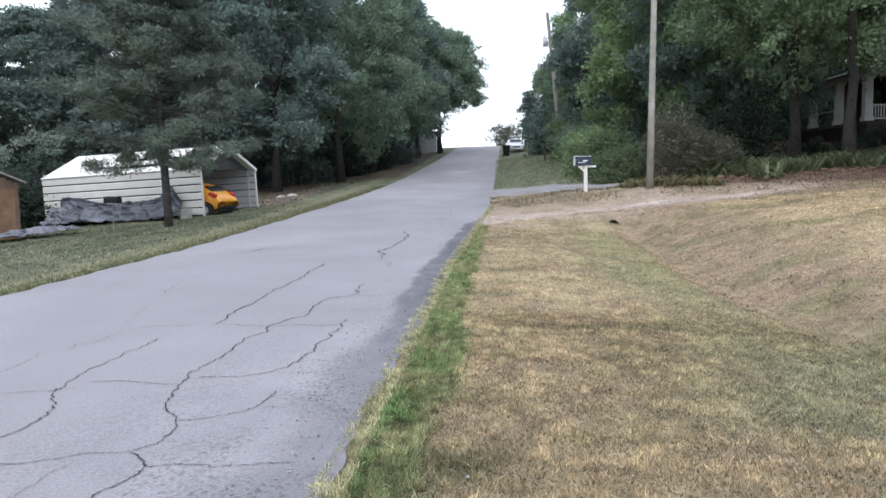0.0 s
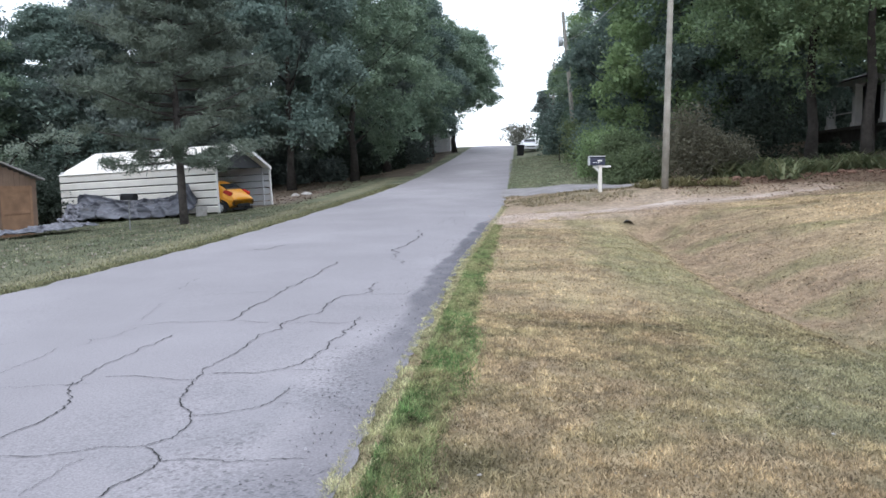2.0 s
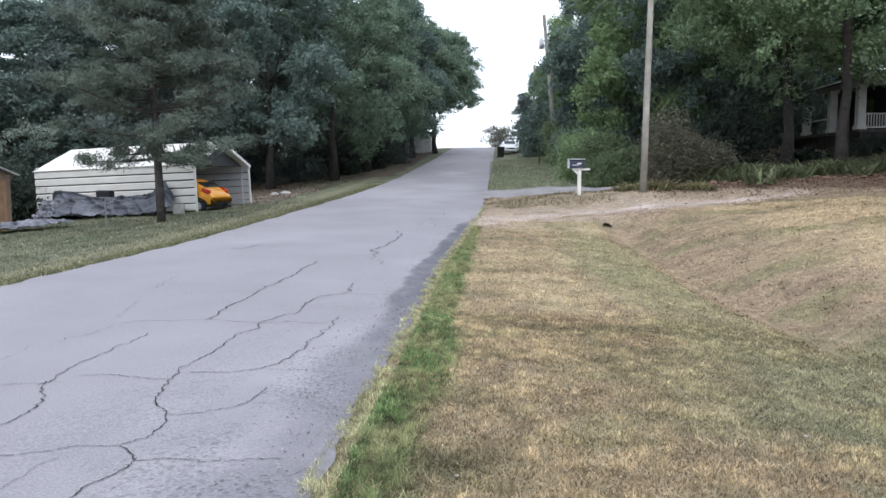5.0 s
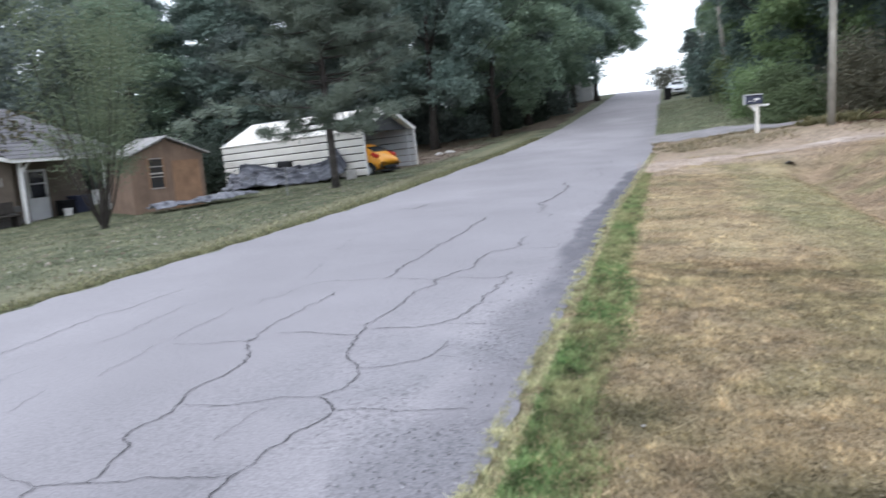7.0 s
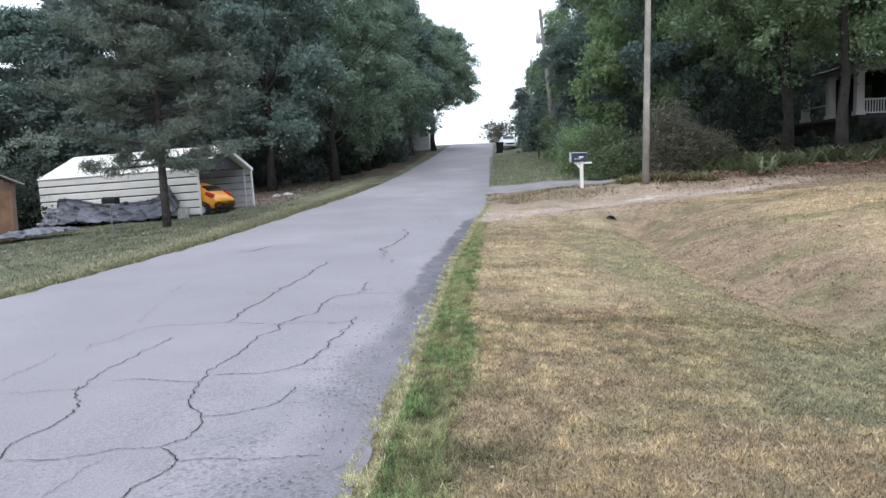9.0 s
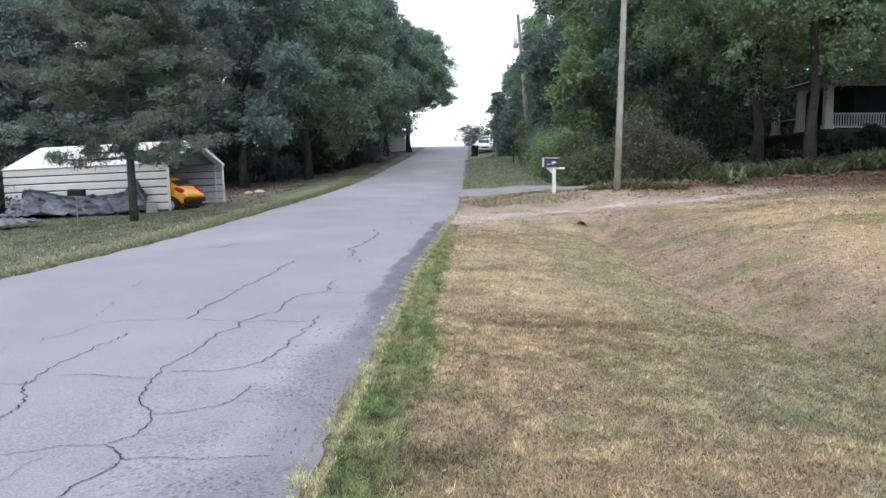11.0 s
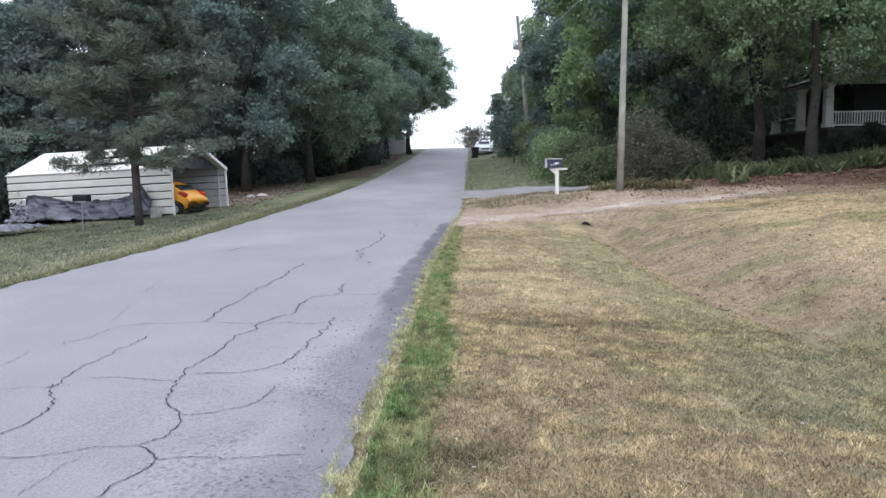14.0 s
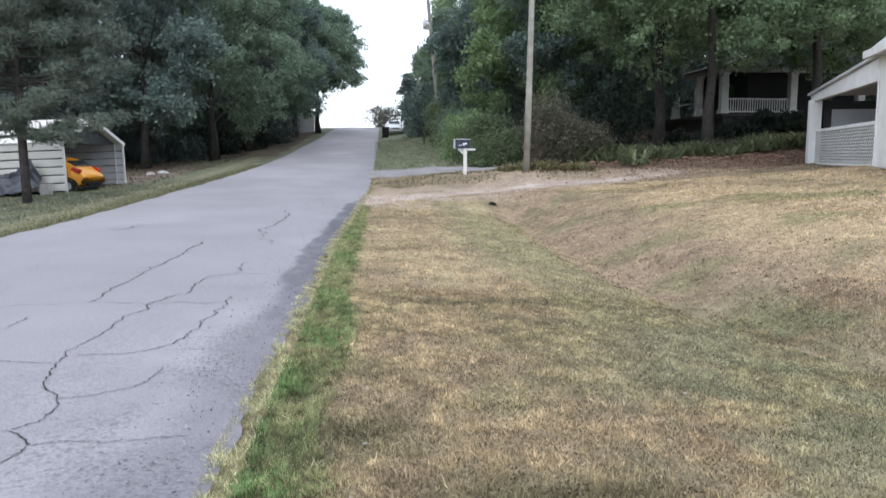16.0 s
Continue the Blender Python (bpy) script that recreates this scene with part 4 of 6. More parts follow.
def yellow_car():
    prof = [(-2.0, 0.3, 0.85, 1.0, 0.8), (-1.9, 0.22, 0.92, 1.35, 0.78), (-1.2, 0.2, 0.95, 1.52, 0.8), (0.0, 0.2, 0.95, 1.55, 0.8), (0.85, 0.2, 0.97, 1.52, 0.78), (1.25, 0.22, 0.98, 1.38, 0.78),
            (1.6, 0.3, 0.97, 1.14, 0.8), (1.82, 0.36, 0.9, 1.0, 0.8), (1.96, 0.42, 0.78, 0.86, 0.76), (2.03, 0.48, 0.64, 0.7, 0.72)]
    glass = [((0.05, 1.1, 0.4), (1.45, 0, 1.27), (0, -56, 0)), ((2.2, 1.50, 0.3), (-0.2, 0, 1.2), (0, 0, 0))]
    m = CP @ pose(-1.42, 1.1, 0.0, 0, 2.3, -4) @ Matrix.Diagonal((1.0, 0.95, 0.87, 1))
    c, body = car("compact_car", m, YELLOW, "bright yellow rounded compact car parked in the open carport", 4.0, 1.72, prof, glass, 2.0)
    for x in (-1.25, 1.42):
        for y in (-0.8, 0.8):
            wheel(c, (x, y, 0.32), 0.33)
    for y in (-0.62, 0.62):
        part("lamp", boxed((0.36, 0.2, 0.2), (1.72, y * 1.12, 0.98), (0, 22, 10 if y < 0 else -10), 0.06), RED, c, "red lamp lens")
        part("fog_lamp", boxed((0.1, 0.3, 0.17), (1.97, y * 0.95, 0.5), (0, 0, 0), 0.02), BLACK, c)
    part("grille", boxed((0.08, 0.95, 0.16), (2.0, 0, 0.42), (0, 0, 0), 0.03), BLACK, c, "black lower grille")
    part("bumper_trim", boxed((0.1, 1.5, 0.1), (1.97, 0, 0.27), (0, 0, 0), 0.03), BLACK, c)
    for x in (-1.25, 1.42):
        for y in (-0.83, 0.83):
            bm = bmesh.new()
            outl = [(0.40 * math.cos(a), 0.40 * math.sin(a)) for a in np.linspace(0, math.pi, 12)] + [(0.33 * math.cos(a), 0.33 * math.sin(a)) for a in np.linspace(math.pi, 0, 12)]
            prism(bm, outl, 0.08, pose(x, y, 0.31))
            part("wheel_arch", bm, BLACK, c)
    for y in (-0.92, 0.92):
        part("mirror", boxed((0.14, 0.18, 0.13), (0.72, y, 1.02), (0, 0, 0), 0.03), YELLOW, c)


yellow_car()


def draped(name, m, nx, ny, shape, material, label, category, seed, thick=0.012):
    """A crumpled sheet: shape(u, v) gives its rest place, folds are added along its normal."""
    rng = np.random.default_rng(seed)
    ph = rng.uniform(0, 6.28, 12)
    bm = bmesh.new()
    g = []
    for i in range(nx + 1):
        for j in range(ny + 1):
            u, v = i / nx, j / ny
            p = Vector(shape(u, v))
            bend = noise.noise((u * 4, v * 2, seed + 1.5)) * 2.5
            w = 0.04 * math.sin(9 * u + 7 * v + ph[0]) + 0.17 * (1 - abs(math.sin(8 * u - 6 * v + ph[1] + bend))) ** 4 + 0.14 * (1 - abs(math.sin(17 * u + 5 * v + ph[2] - bend))) ** 4 + 0.12 * (1 - abs(math.sin(5 * u + 13 * v + ph[3] + bend))) ** 5
            q = noise.noise((u * 9, v * 5, seed)) * 0.06
            g.append(bm.verts.new(p + Vector((0.3 * q, -(w + q) * 0.8, (w + q) * 0.5))))
    for i in range(nx):
        for j in range(ny):
            a = i * (ny + 1) + j
            bm.faces.new((g[a], g[a + ny + 1], g[a + ny + 2], g[a + 1]))
    bmesh.ops.recalc_face_normals(bm, faces=bm.faces)
    ob = part(name, bm, material, smooth=True)
    ob.matrix_world = m
    mod = ob.modifiers.new("thickness", "SOLIDIFY")
    mod.thickness = thick
    return tagged(ob, label, category)


def long_tarp(u, v):
    x = -6.2 + 5.45 * u
    h = float(np.interp(u, [0, 0.05, 0.2, 0.3, 0.6, 0.8, 0.88, 0.94, 1.0], [0.5, 0.95, 0.9, 0.72, 0.66, 0.72, 1.0, 1.15, 0.5]))
    out = 0.9 * (1 - v) ** 1.4
    return (x, -0.12 - out, h * v**0.8 + 0.02 - (0.02 if v < 0.1 else 0))


draped("tarp", CP, 110, 26, long_tarp, TARP, "crumpled dark grey tarp over a low stack along the carport wall", "tarp", 5)


def end_tarp(u, v):
    return (-6.3 + 0.75 * u, -0.45 - 0.75 * (1 - v) ** 1.3, 0.62 * v + 0.02)


draped("tarp", CP, 24, 20, end_tarp, TARP_LIGHT, "faded silver tarp corner at the end of the carport", "tarp", 8)
bm = box(bmesh.new(), (0.4, 0.2, 0.2), (0, 0, 0.1), (0, 0, 0), 0.01)
box(bm, (0.39, 0.2, 0.2), (0.01, 0, 0.3), (0, 0, 3), 0.01)
blocks = part("concrete_block", bm, BLOCK)
blocks.matrix_world = pose(-12.0, 29.2, ground_at(-12.0, 29.2) - 0.01, 0, 0, 15)
tagged(blocks, "two stacked pale concrete blocks at the carport corner", "block")


def flat_tarp():
    def shape(u, v):
        x, y = -17.2 + 2.2 * u + 0.82 * (0.2 + 1.0 * (1 - v)), 23.1 + 3.0 * u - 0.57 * (0.2 + 1.0 * (1 - v))
        return (x, y, ground_at(x, y) + 0.14 + 0.16 * math.sin(3.1 * v) * (0.6 + 0.4 * math.sin(11 * u)))

    draped("tarp", Matrix(), 50, 22, shape, TARP_LIGHT, "silver and black tarps heaped on the lawn beside the shed", "tarp", 13)


flat_tarp()


# ---- wooden shed ----
def shed():
    w, d, eave, peak = 2.55, 3.2, 2.05, 2.62
    m = pose(-16.9, 24.2, ground_at(-16.95, 24.1) - 0.1, 0, 0, 52)
    s = empty("shed", m, "orange-brown wooden garden shed with a gabled pale roof", "shed")
    n = 15
    for k in range(n):
        x = -w / 2 + w * (k + 0.5) / n
        h = eave + (peak - eave) * (1 - abs(x) / (w / 2)) - 0.03
        part("board", boxed((w / n - 0.006, 0.03, h), (x, -0.015 - 0.003 * (k % 2), h / 2)), SHED_WALL, s)
    for sx in (-1, 1):
        part("side_wall", boxed((0.05, d, eave), (sx * (w / 2 - 0.03), d / 2 + 0.02, eave / 2)), SHED_WALL, s)
        ang = math.degrees(math.atan2(peak - eave, w / 2))
        part("roof", boxed((math.hypot(w / 2, peak - eave) + 0.28, d + 0.5, 0.06), (sx * (w / 4 + 0.09), d / 2 - 0.02, (eave + peak) / 2 + 0.02), (0, sx * ang, 0), 0.01), SHED_ROOF, s, "pale weathered roof sheet")
    part("back_wall", prism(bmesh.new(), [(-w / 2, 0), (w / 2, 0), (w / 2, eave), (0, peak), (-w / 2, eave)], 0.05, pose(0, d, 0)), SHED_WALL, s)
    win = part("window", boxed((0.5, 0.02, 0.98), (-0.42, -0.05, 1.42)), DARK, s, "dark four-pane window")
    for x in (-0.68, -0.16):
        part("frame", boxed((0.06, 0.05, 1.08), (x, -0.055, 1.42)), SHED_WOOD, win)
    for z in (0.9, 1.3, 1.42, 1.66, 1.94):
        part("glazing_bar", boxed((0.46, 0.035, 0.035 if z != 1.42 else 0.06), (-0.42, -0.06, z)), BLOCK, win)
    door = part("door", boxed((0.95, 0.04, 1.75), (0.62, -0.055, 0.95)), SHED_WOOD, s, "bare orange plywood door")
    for z in (0.3, 0.95, 1.7):
        part("batten", boxed((0.95, 0.03, 0.1), (0.62, -0.09, z)), SHED_WOOD, door)
    for x in (0.17, 1.07):
        part("batten", boxed((0.08, 0.03, 1.75), (x, -0.088, 0.95)), SHED_WOOD, door)


shed()


# ---- low house with a porch ----
def cottage():
    m = pose(-23.02, 25.72, ground_at(-23.07, 24.5) - 0.2, 0, 0, 80)
    h = empty("cottage", m, "low tan cottage with a grey shingle roof and a front porch", "house")
    # +x runs along the front to the shed side, -y looks at the street
    wall_l, wall_r, top = -7.0, 2.6, 2.45
    for k in range(13):
        part("siding_board", boxed((wall_r + 1.9, 0.03, 0.195), ((wall_r - 1.9) / 2, 1.6, 0.3 + k * 0.2), (4, 0, 0)), SIDING, h)
    part("wall", boxed((wall_r + 1.9, 0.15, 2.9), ((wall_r - 1.9) / 2, 1.72, 1.3)), SIDING, h)
    part("end_wall", boxed((0.15, 5.8, 2.9), (wall_r, 4.6, 1.3)), SIDING, h)
    for k in range(10):
        part("siding_board", boxed((5.1, 0.03, 0.195), (-4.45, -0.02, 0.95 + k * 0.2), (4, 0, 0)), SIDING, h)
    part("wall", boxed((5.1, 0.15, 2.9), (-4.45, 0.1, 1.45)), SIDING, h)
    part("wall", boxed((0.15, 1.6, 2.7), (-1.95, 0.9, 1.35)), SIDING, h)
    rng = np.random.default_rng(4)
    for row in range(4):
        for k in range(10):
            part("stone", boxed((0.5 - rng.uniform(0.01, 0.04), 0.09, 0.21), (-6.7 + 0.5 * k + 0.25 * (row % 2), -0.04 - rng.uniform(0, 0.02), 0.1 + 0.22 * row), (0, 0, 0), 0.02), STONE, h)
    part("porch_floor", boxed((5.0, 2.1, 0.16), (0.4, 0.6, 0.06), (0, 0, 0), 0.01), BLOCK, h, "worn concrete porch slab")
    for x in (-1.75, 2.1):
        post = part("porch_post", boxed((0.13, 0.13, 2.4), (x, -0.3, 1.3), (0, 0, 0), 0.01), WHITE_TRIM, h, "white wooden porch post")
        part("post_brace", boxed((0.55, 0.08, 0.08), (x + 0.22, -0.3, 2.28), (0, -45, 0)), WHITE_TRIM, post)
    part("fascia", boxed((5.5, 0.06, 0.16), (0.45, -0.62, 2.55)), WHITE_TRIM, h, "white fascia board")
    part("fascia", boxed((1.65, 0.06, 0.14), (-3.08, -0.4, 2.76), (0, 14, -15)), WHITE_TRIM, h, "white fascia board")
    part("fascia", boxed((4.4, 0.06, 0.14), (-6.05, -0.2, 2.96)), WHITE_TRIM, h, "white fascia board")
    # shingle courses on the slope toward the street
    slope, run, n = 26, 4.4, 14
    for k in range(n):
        y, z = -0.66 + run * (k + 0.5) / n, 2.62 + run * math.tan(radians(slope)) * (k + 0.5) / n
        right = 3.0 - 2.2 * k / n
        left = {0: 2.4, 1: 3.4}.get(k, 8.0)
        part("shingle_course", boxed((right + left, run / n / math.cos(radians(slope)) + 0.05, 0.014), ((right - left) / 2, y, z), (slope - 2.5, 0, 0)), ROOF, h, "grey asphalt shingles" if k == 0 else "")
    ridge = 2.6 + run * math.tan(radians(slope))
    part("roof", prism(bmesh.new(), [(0.05, 2.8), (run - 0.7, ridge - 0.08), (8.4, 2.5)], 8.6, pose(-3.7, 0, 0, 0, 0, 90) @ Matrix.Diagonal((1, 1, 1, 1))), ROOF, h)
    door = part("door", boxed((0.95, 0.06, 2.05), (0.25, 1.55, 1.15)), DOOR_WHITE, h, "white storm door")
    part("door_pane", boxed((0.66, 0.02, 1.05), (0.25, 1.51, 1.55)), DARK, door)
    part("door_bar", boxed((0.66, 0.03, 0.06), (0.25, 1.5, 1.6)), DOOR_WHITE, door)
    part("door_handle", boxed((0.04, 0.06, 0.12), (0.63, 1.5, 1.1)), STEEL, door)
    win = part("window", boxed((1.5, 0.04, 1.35), (-4.95, -0.07, 1.55)), DARK, h, "dark curtained window")
    for x in (-5.75, -4.15):
        part("frame", boxed((0.12, 0.08, 1.55), (x, -0.08, 1.55)), WHITE_TRIM, win)
    for z in (0.82, 2.28):
        part("frame", boxed((1.72, 0.09, 0.12), (-4.95, -0.085, z)), WHITE_TRIM, win)
    part("shutter", boxed((0.4, 0.05, 1.5), (-3.85, -0.075, 1.55), (0, 0, 0), 0.01), GREY_METAL, h, "grey window shutter")
    return m


COT = cottage()


def porch_things():
    def put(name, bm, x, y, z, material, label, category):
        ob = part(name, bm, material)
        ob.matrix_world = COT @ pose(x, y, z)
        tagged(ob, label, category)
        return ob

    b = put("bench", boxed((1.5, 0.45, 0.06), (0, 0, 0.45), (0, 0, 0), 0.01), -3.0, -0.5, 0.12, BARK, "old brown wooden bench against the stone wall", "bench")
    for x in (-0.65, 0.65):
        part("leg", boxed((0.07, 0.4, 0.46), (x, 0, 0.22)), BARK, b)
    part("backrest", boxed((1.5, 0.05, 0.4), (0, 0.2, 0.75), (-8, 0, 0)), BARK, b)
    put("storage_bin", box(boxed((0.9, 0.55, 0.75), (0, 0, 0.375), (0, 0, 0), 0.03), (0.96, 0.6, 0.07), (0, 0, 0.78), (0, 0, 0), 0.02), 1.9, 1.1, 0.14, NAVY, "dark blue storage bin on the porch", "storage bin")
    put("storage_bin", box(boxed((0.55, 0.5, 0.62), (0, 0, 0.31), (0, 0, 0), 0.03), (0.6, 0.55, 0.06), (0, 0, 0.65), (0, 0, 0), 0.02), 1.15, 1.15, 0.14, BLACK, "black storage bin on the porch", "storage bin")
    put("plant_pot", cyl(cyl(bmesh.new(), 0.13, 0.17, 0.34, (0, 0, 0.17)), 0.19, 0.19, 0.06, (0, 0, 0.35)), 0.55, 0.3, 0.14, WHITE_TRIM, "small white pot on the porch edge", "pot")
    ch = put("porch_chair", boxed((0.5, 0.5, 0.05), (0, 0, 0.42), (0, 0, 0), 0.01), 2.35, 0.4, 0.14, WHITE_TRIM, "pale slatted porch chair", "chair")
    for x in (-0.22, 0.22):
        for y in (-0.22, 0.22):
            part("leg", boxed((0.05, 0.05, 0.44), (x, y, 0.22)), WHITE_TRIM, ch)
    for k in range(4):
        part("back_slat", boxed((0.08, 0.03, 0.55), (-0.18 + 0.12 * k, 0.24, 0.72), (-8, 0, 0)), WHITE_TRIM, ch)


porch_things()
for x, z in ((-3.1, 1.95), (-2.55, 1.85)):
    bm = box(bmesh.new(), (0.1, 0.03, 0.42), (0, 0, 0), (0, 6, 0), 0.008)
    box(bm, (0.06, 0.03, 0.34), (0.14, 0, -0.05), (0, 6, 0), 0.008)
    ob = part("wall_ornament", bm, BLOCK)
    ob.matrix_world = COT @ pose(x, -0.07, z)
    tagged(ob, "pale hanging ornament on the tan cottage wall", "ornament", "ornaments on the cottage")


def myrtle(at, height, seed):
    """A many-stemmed small tree, stems fanning from one base, with a feathery crown."""
    rng = np.random.default_rng(seed)
    t = empty("small_tree", pose(at[0], at[1], ground_at(*at)), "many-stemmed feathery small tree before the cottage porch", "tree")
    tubes, pts = [], []
    for k in range(17):
        a, out = rng.uniform(0, 6.28), rng.uniform(0.3, 1.9)
        hh = height * rng.uniform(0.6, 1.0)
        st = [np.array([math.cos(a) * out * q**0.8, math.sin(a) * out * q**0.8, -0.1 + hh * q]) for q in np.linspace(0, 1, 6)]
        tubes.append((st, [0.03 * (1 - 0.85 * q) for q in np.linspace(0, 1, 6)]))
        for q in rng.uniform(0.34, 1.2, 30):
            pts.append(np.array([math.cos(a) * out * q**0.8, math.sin(a) * out * q**0.8, hh * q]) + rng.normal(size=3) * 0.25)
    tubes.append(([np.array([0, 0, -0.2]), np.array([0.02, 0, 0.5]), np.array([0.05, 0, 1.4])], [0.13, 0.1, 0.06]))
    link_mesh("trunk", tubes_mesh("trunk", tubes, 7), BARK, t, smooth=True)
    link_mesh("crown", crown_mesh("crown", np.array(pts), 40, 0.3, 0.045, ((0.10, 0.13, 0.085), (0.215, 0.25, 0.155)), rng, 0.4), LEAF, t)


myrtle((-16.1, 19.6), 6.8, 41)


def leaning_sapling(at, over, seed):
    """An added thin trunk that arches over sideways and ends in a spray of leaves paled as if lit."""
    rng = np.random.default_rng(seed)
    t = empty("sapling", pose(at[0], at[1], ground_at(*at)), "added sapling arching over behind the shed, leaves paled as if lit", "tree")
    reach = np.array([over[0], over[1], 0.0])
    bow = [reach * q**1.6 + np.array([0, 0, -0.1 + over[2] * math.sin(1.75 * q)]) for q in np.linspace(0, 1, 9)]
    tubes, pts = [(bow, [0.05 * (1 - 0.85 * q) for q in np.linspace(0, 1, 9)])], []
    for k in range(22):
        q = rng.uniform(0.5, 1.0)
        s = reach * q**1.6 + np.array([0, 0, -0.1 + over[2] * math.sin(1.75 * q)])
        tip = s + np.array([rng.normal() * 0.45, rng.normal() * 0.4, rng.normal() * 0.2 - 0.05])
        tubes.append(([s, (s + tip) / 2 + np.array([0, 0, 0.05]), tip], [0.012, 0.008, 0.004]))
        pts += [s * (1 - w) + tip * w for w in (0.45, 0.75, 1.0)]
    link_mesh("trunk", tubes_mesh("trunk", tubes, 6), BARK, t, smooth=True)
    # pale leaf colours carry the light on a hanging bough
    link_mesh("crown", crown_mesh("crown", np.array(pts), 16, 0.11, 0.06, ((0.17, 0.21, 0.17), (0.33, 0.38, 0.31)), rng, 0.5), LEAF, t)


leaning_sapling((-21.0, 29.6), (4.6, -1.5, 3.7), 44)


# ---- white house with a raised porch, up the bank ----
def porch_house():
    m = pose(20.2, 45.0, 4.05)
    h = empty("porch_house", m, "white wooden house with a raised columned porch up the bank", "house")
    for x, y in ((0, 0), (0, 3.6), (0, 7.4), (4.2, 0), (8.4, 0)):
        col = part("column", boxed((0.42, 0.42, 2.45), (x, y, 1.22), (0, 0, 0), 0.015), WHITE_TRIM, h, "square white porch column")
        part("base", boxed((0.54, 0.54, 0.26), (x, y, 0.11), (0, 0, 0), 0.015), WHITE_TRIM, col)
        part("capital", boxed((0.54, 0.54, 0.16), (x, y, 2.4), (0, 0, 0), 0.015), WHITE_TRIM, col)
    part("porch_floor", boxed((10, 10, 0.16), (4.7, 4.4, -0.08)), STONE, h)
    part("porch_skirt", boxed((9.6, 9.6, 1.9), (4.7, 4.5, -1.1)), STONE, h)
    part("beam", boxed((0.3, 10, 0.32), (0, 4.4, 2.6)), WHITE_TRIM, h)
    part("beam", boxed((10, 0.3, 0.32), (4.7, 0, 2.6)), WHITE_TRIM, h)
    # wall colour is darkened for the shade of the porch
    part("wall", boxed((7.2, 7.2, 3.2), (6.0, 5.6, 1.5)), SHADED_SIDING, h, "siding behind the porch, darkened to carry the porch shade")
    part("window", boxed((0.06, 1.0, 1.5), (2.36, 4.0, 1.4)), DARK, h)
    part("roof", prism(bmesh.new(), [(-0.6, 2.75), (5.0, 4.3), (10.6, 2.75)], 10.6, pose(0, 4.6, 0)), ROOF, h)
    for k in range(26):
        part("baluster", boxed((0.05, 0.04, 0.72), (0.3 + k * 0.15, 0, 0.5)), WHITE_TRIM, h)
    for z in (0.14, 0.88):
        part("rail", boxed((4.0, 0.08, 0.08), (2.1, 0, z)), WHITE_TRIM, h)
    part("rail", boxed((0.08, 3.3, 0.08), (0, 5.5, 0.88)), WHITE_TRIM, h)


porch_house()


# ---- white house with a lattice carport ----
def gable_house():
    m = pose(13.84, 20.92, ground_at(14.2, 21.5) - 0.05, 0, 0, -18.8)
    h = empty("white_house", m, "white gabled house with a latticed open carport", "house")
    for k in range(16):
        part("siding_board", boxed((0.03, 6.0, 0.195), (0.0, -3.0, 0.12 + k * 0.19), (0, -4, 0)), WHITE_TRIM, h)
    part("wall", boxed((7, 6.0, 3.15), (3.54, -3.0, 1.57)), WHITE_TRIM, h)
    part("corner_board", boxed((0.14, 0.14, 3.1), (0.03, 0.02, 1.55)), WHITE_TRIM, h)
    part("roof", prism(bmesh.new(), [(-0.35, 3.1), (-0.3, 3.25), (3.5, 6.6), (7.3, 3.25), (7.35, 3.1)], 6.8, pose(0, -3.0, 0)), GREY_METAL, h, "pale metal roof")
    part("fascia", boxed((0.06, 6.8, 0.2), (-0.36, -3.0, 3.16)), WHITE_TRIM, h)
    # lean-to over the open bay behind
    for x, y in ((0.0, 8.3), (6.0, 8.3)):
        part("post", boxed((0.42, 0.42, 2.45), (x, y, 1.22), (0, 0, 0), 0.01), WHITE_TRIM, h, "square white carport post")
    part("beam", prism(bmesh.new(), [(0.05, 2.4), (8.5, 2.4), (8.7, 2.62), (0.05, 3.02)], 0.2, pose(0, 0, 0, 0, 0, 90)), WHITE_TRIM, h)
    part("lean_roof", boxed((7.0, 8.9, 0.08), (3.3, 4.35, 2.89), (-2.7, 0, 0)), GREY_METAL, h)
    # dark colour stands in for the shade inside the open bay
    part("back_wall", boxed((5.4, 0.12, 2.4), (3.0, 8.4, 1.2)), SHADED_SIDING, h)
    part("rail", boxed((0.08, 7.9, 0.1), (0.05, 4.1, 1.28)), WHITE_TRIM, h)
    lat = part("lattice_frame", boxed((0.05, 7.9, 0.06), (0.05, 4.1, 0.06)), WHITE_TRIM, h)
    for k in range(47):
        for s in (-1, 1):
            # each slat runs at 45 degrees between the rails and stops at the end posts
            c = -0.45 + 0.2 * k
            lo, hi = max(c - 0.59, 0.12), min(c + 0.59, 8.08)
            if hi - lo > 0.1:
                mid = (lo + hi) / 2
                part("lattice_slat", boxed((0.012, 0.038, (hi - lo) * 1.414), (0.05 + 0.013 * s, mid, 0.66 + s * (mid - c)), (-45 * s, 0, 0)), WHITE_TRIM, lat)
    part("inner_panel", boxed((3.4, 0.04, 0.75), (2.3, 8.3, 1.72)), GREY_METAL, h)
    part("bay_wall", boxed((0.1, 8.0, 2.4), (6.2, 4.2, 1.2)), SHADED_SIDING, h)
    part("bay_floor", boxed((6.0, 8.2, 0.08), (3.1, 4.2, 0.02)), BLOCK, h)


gable_house()


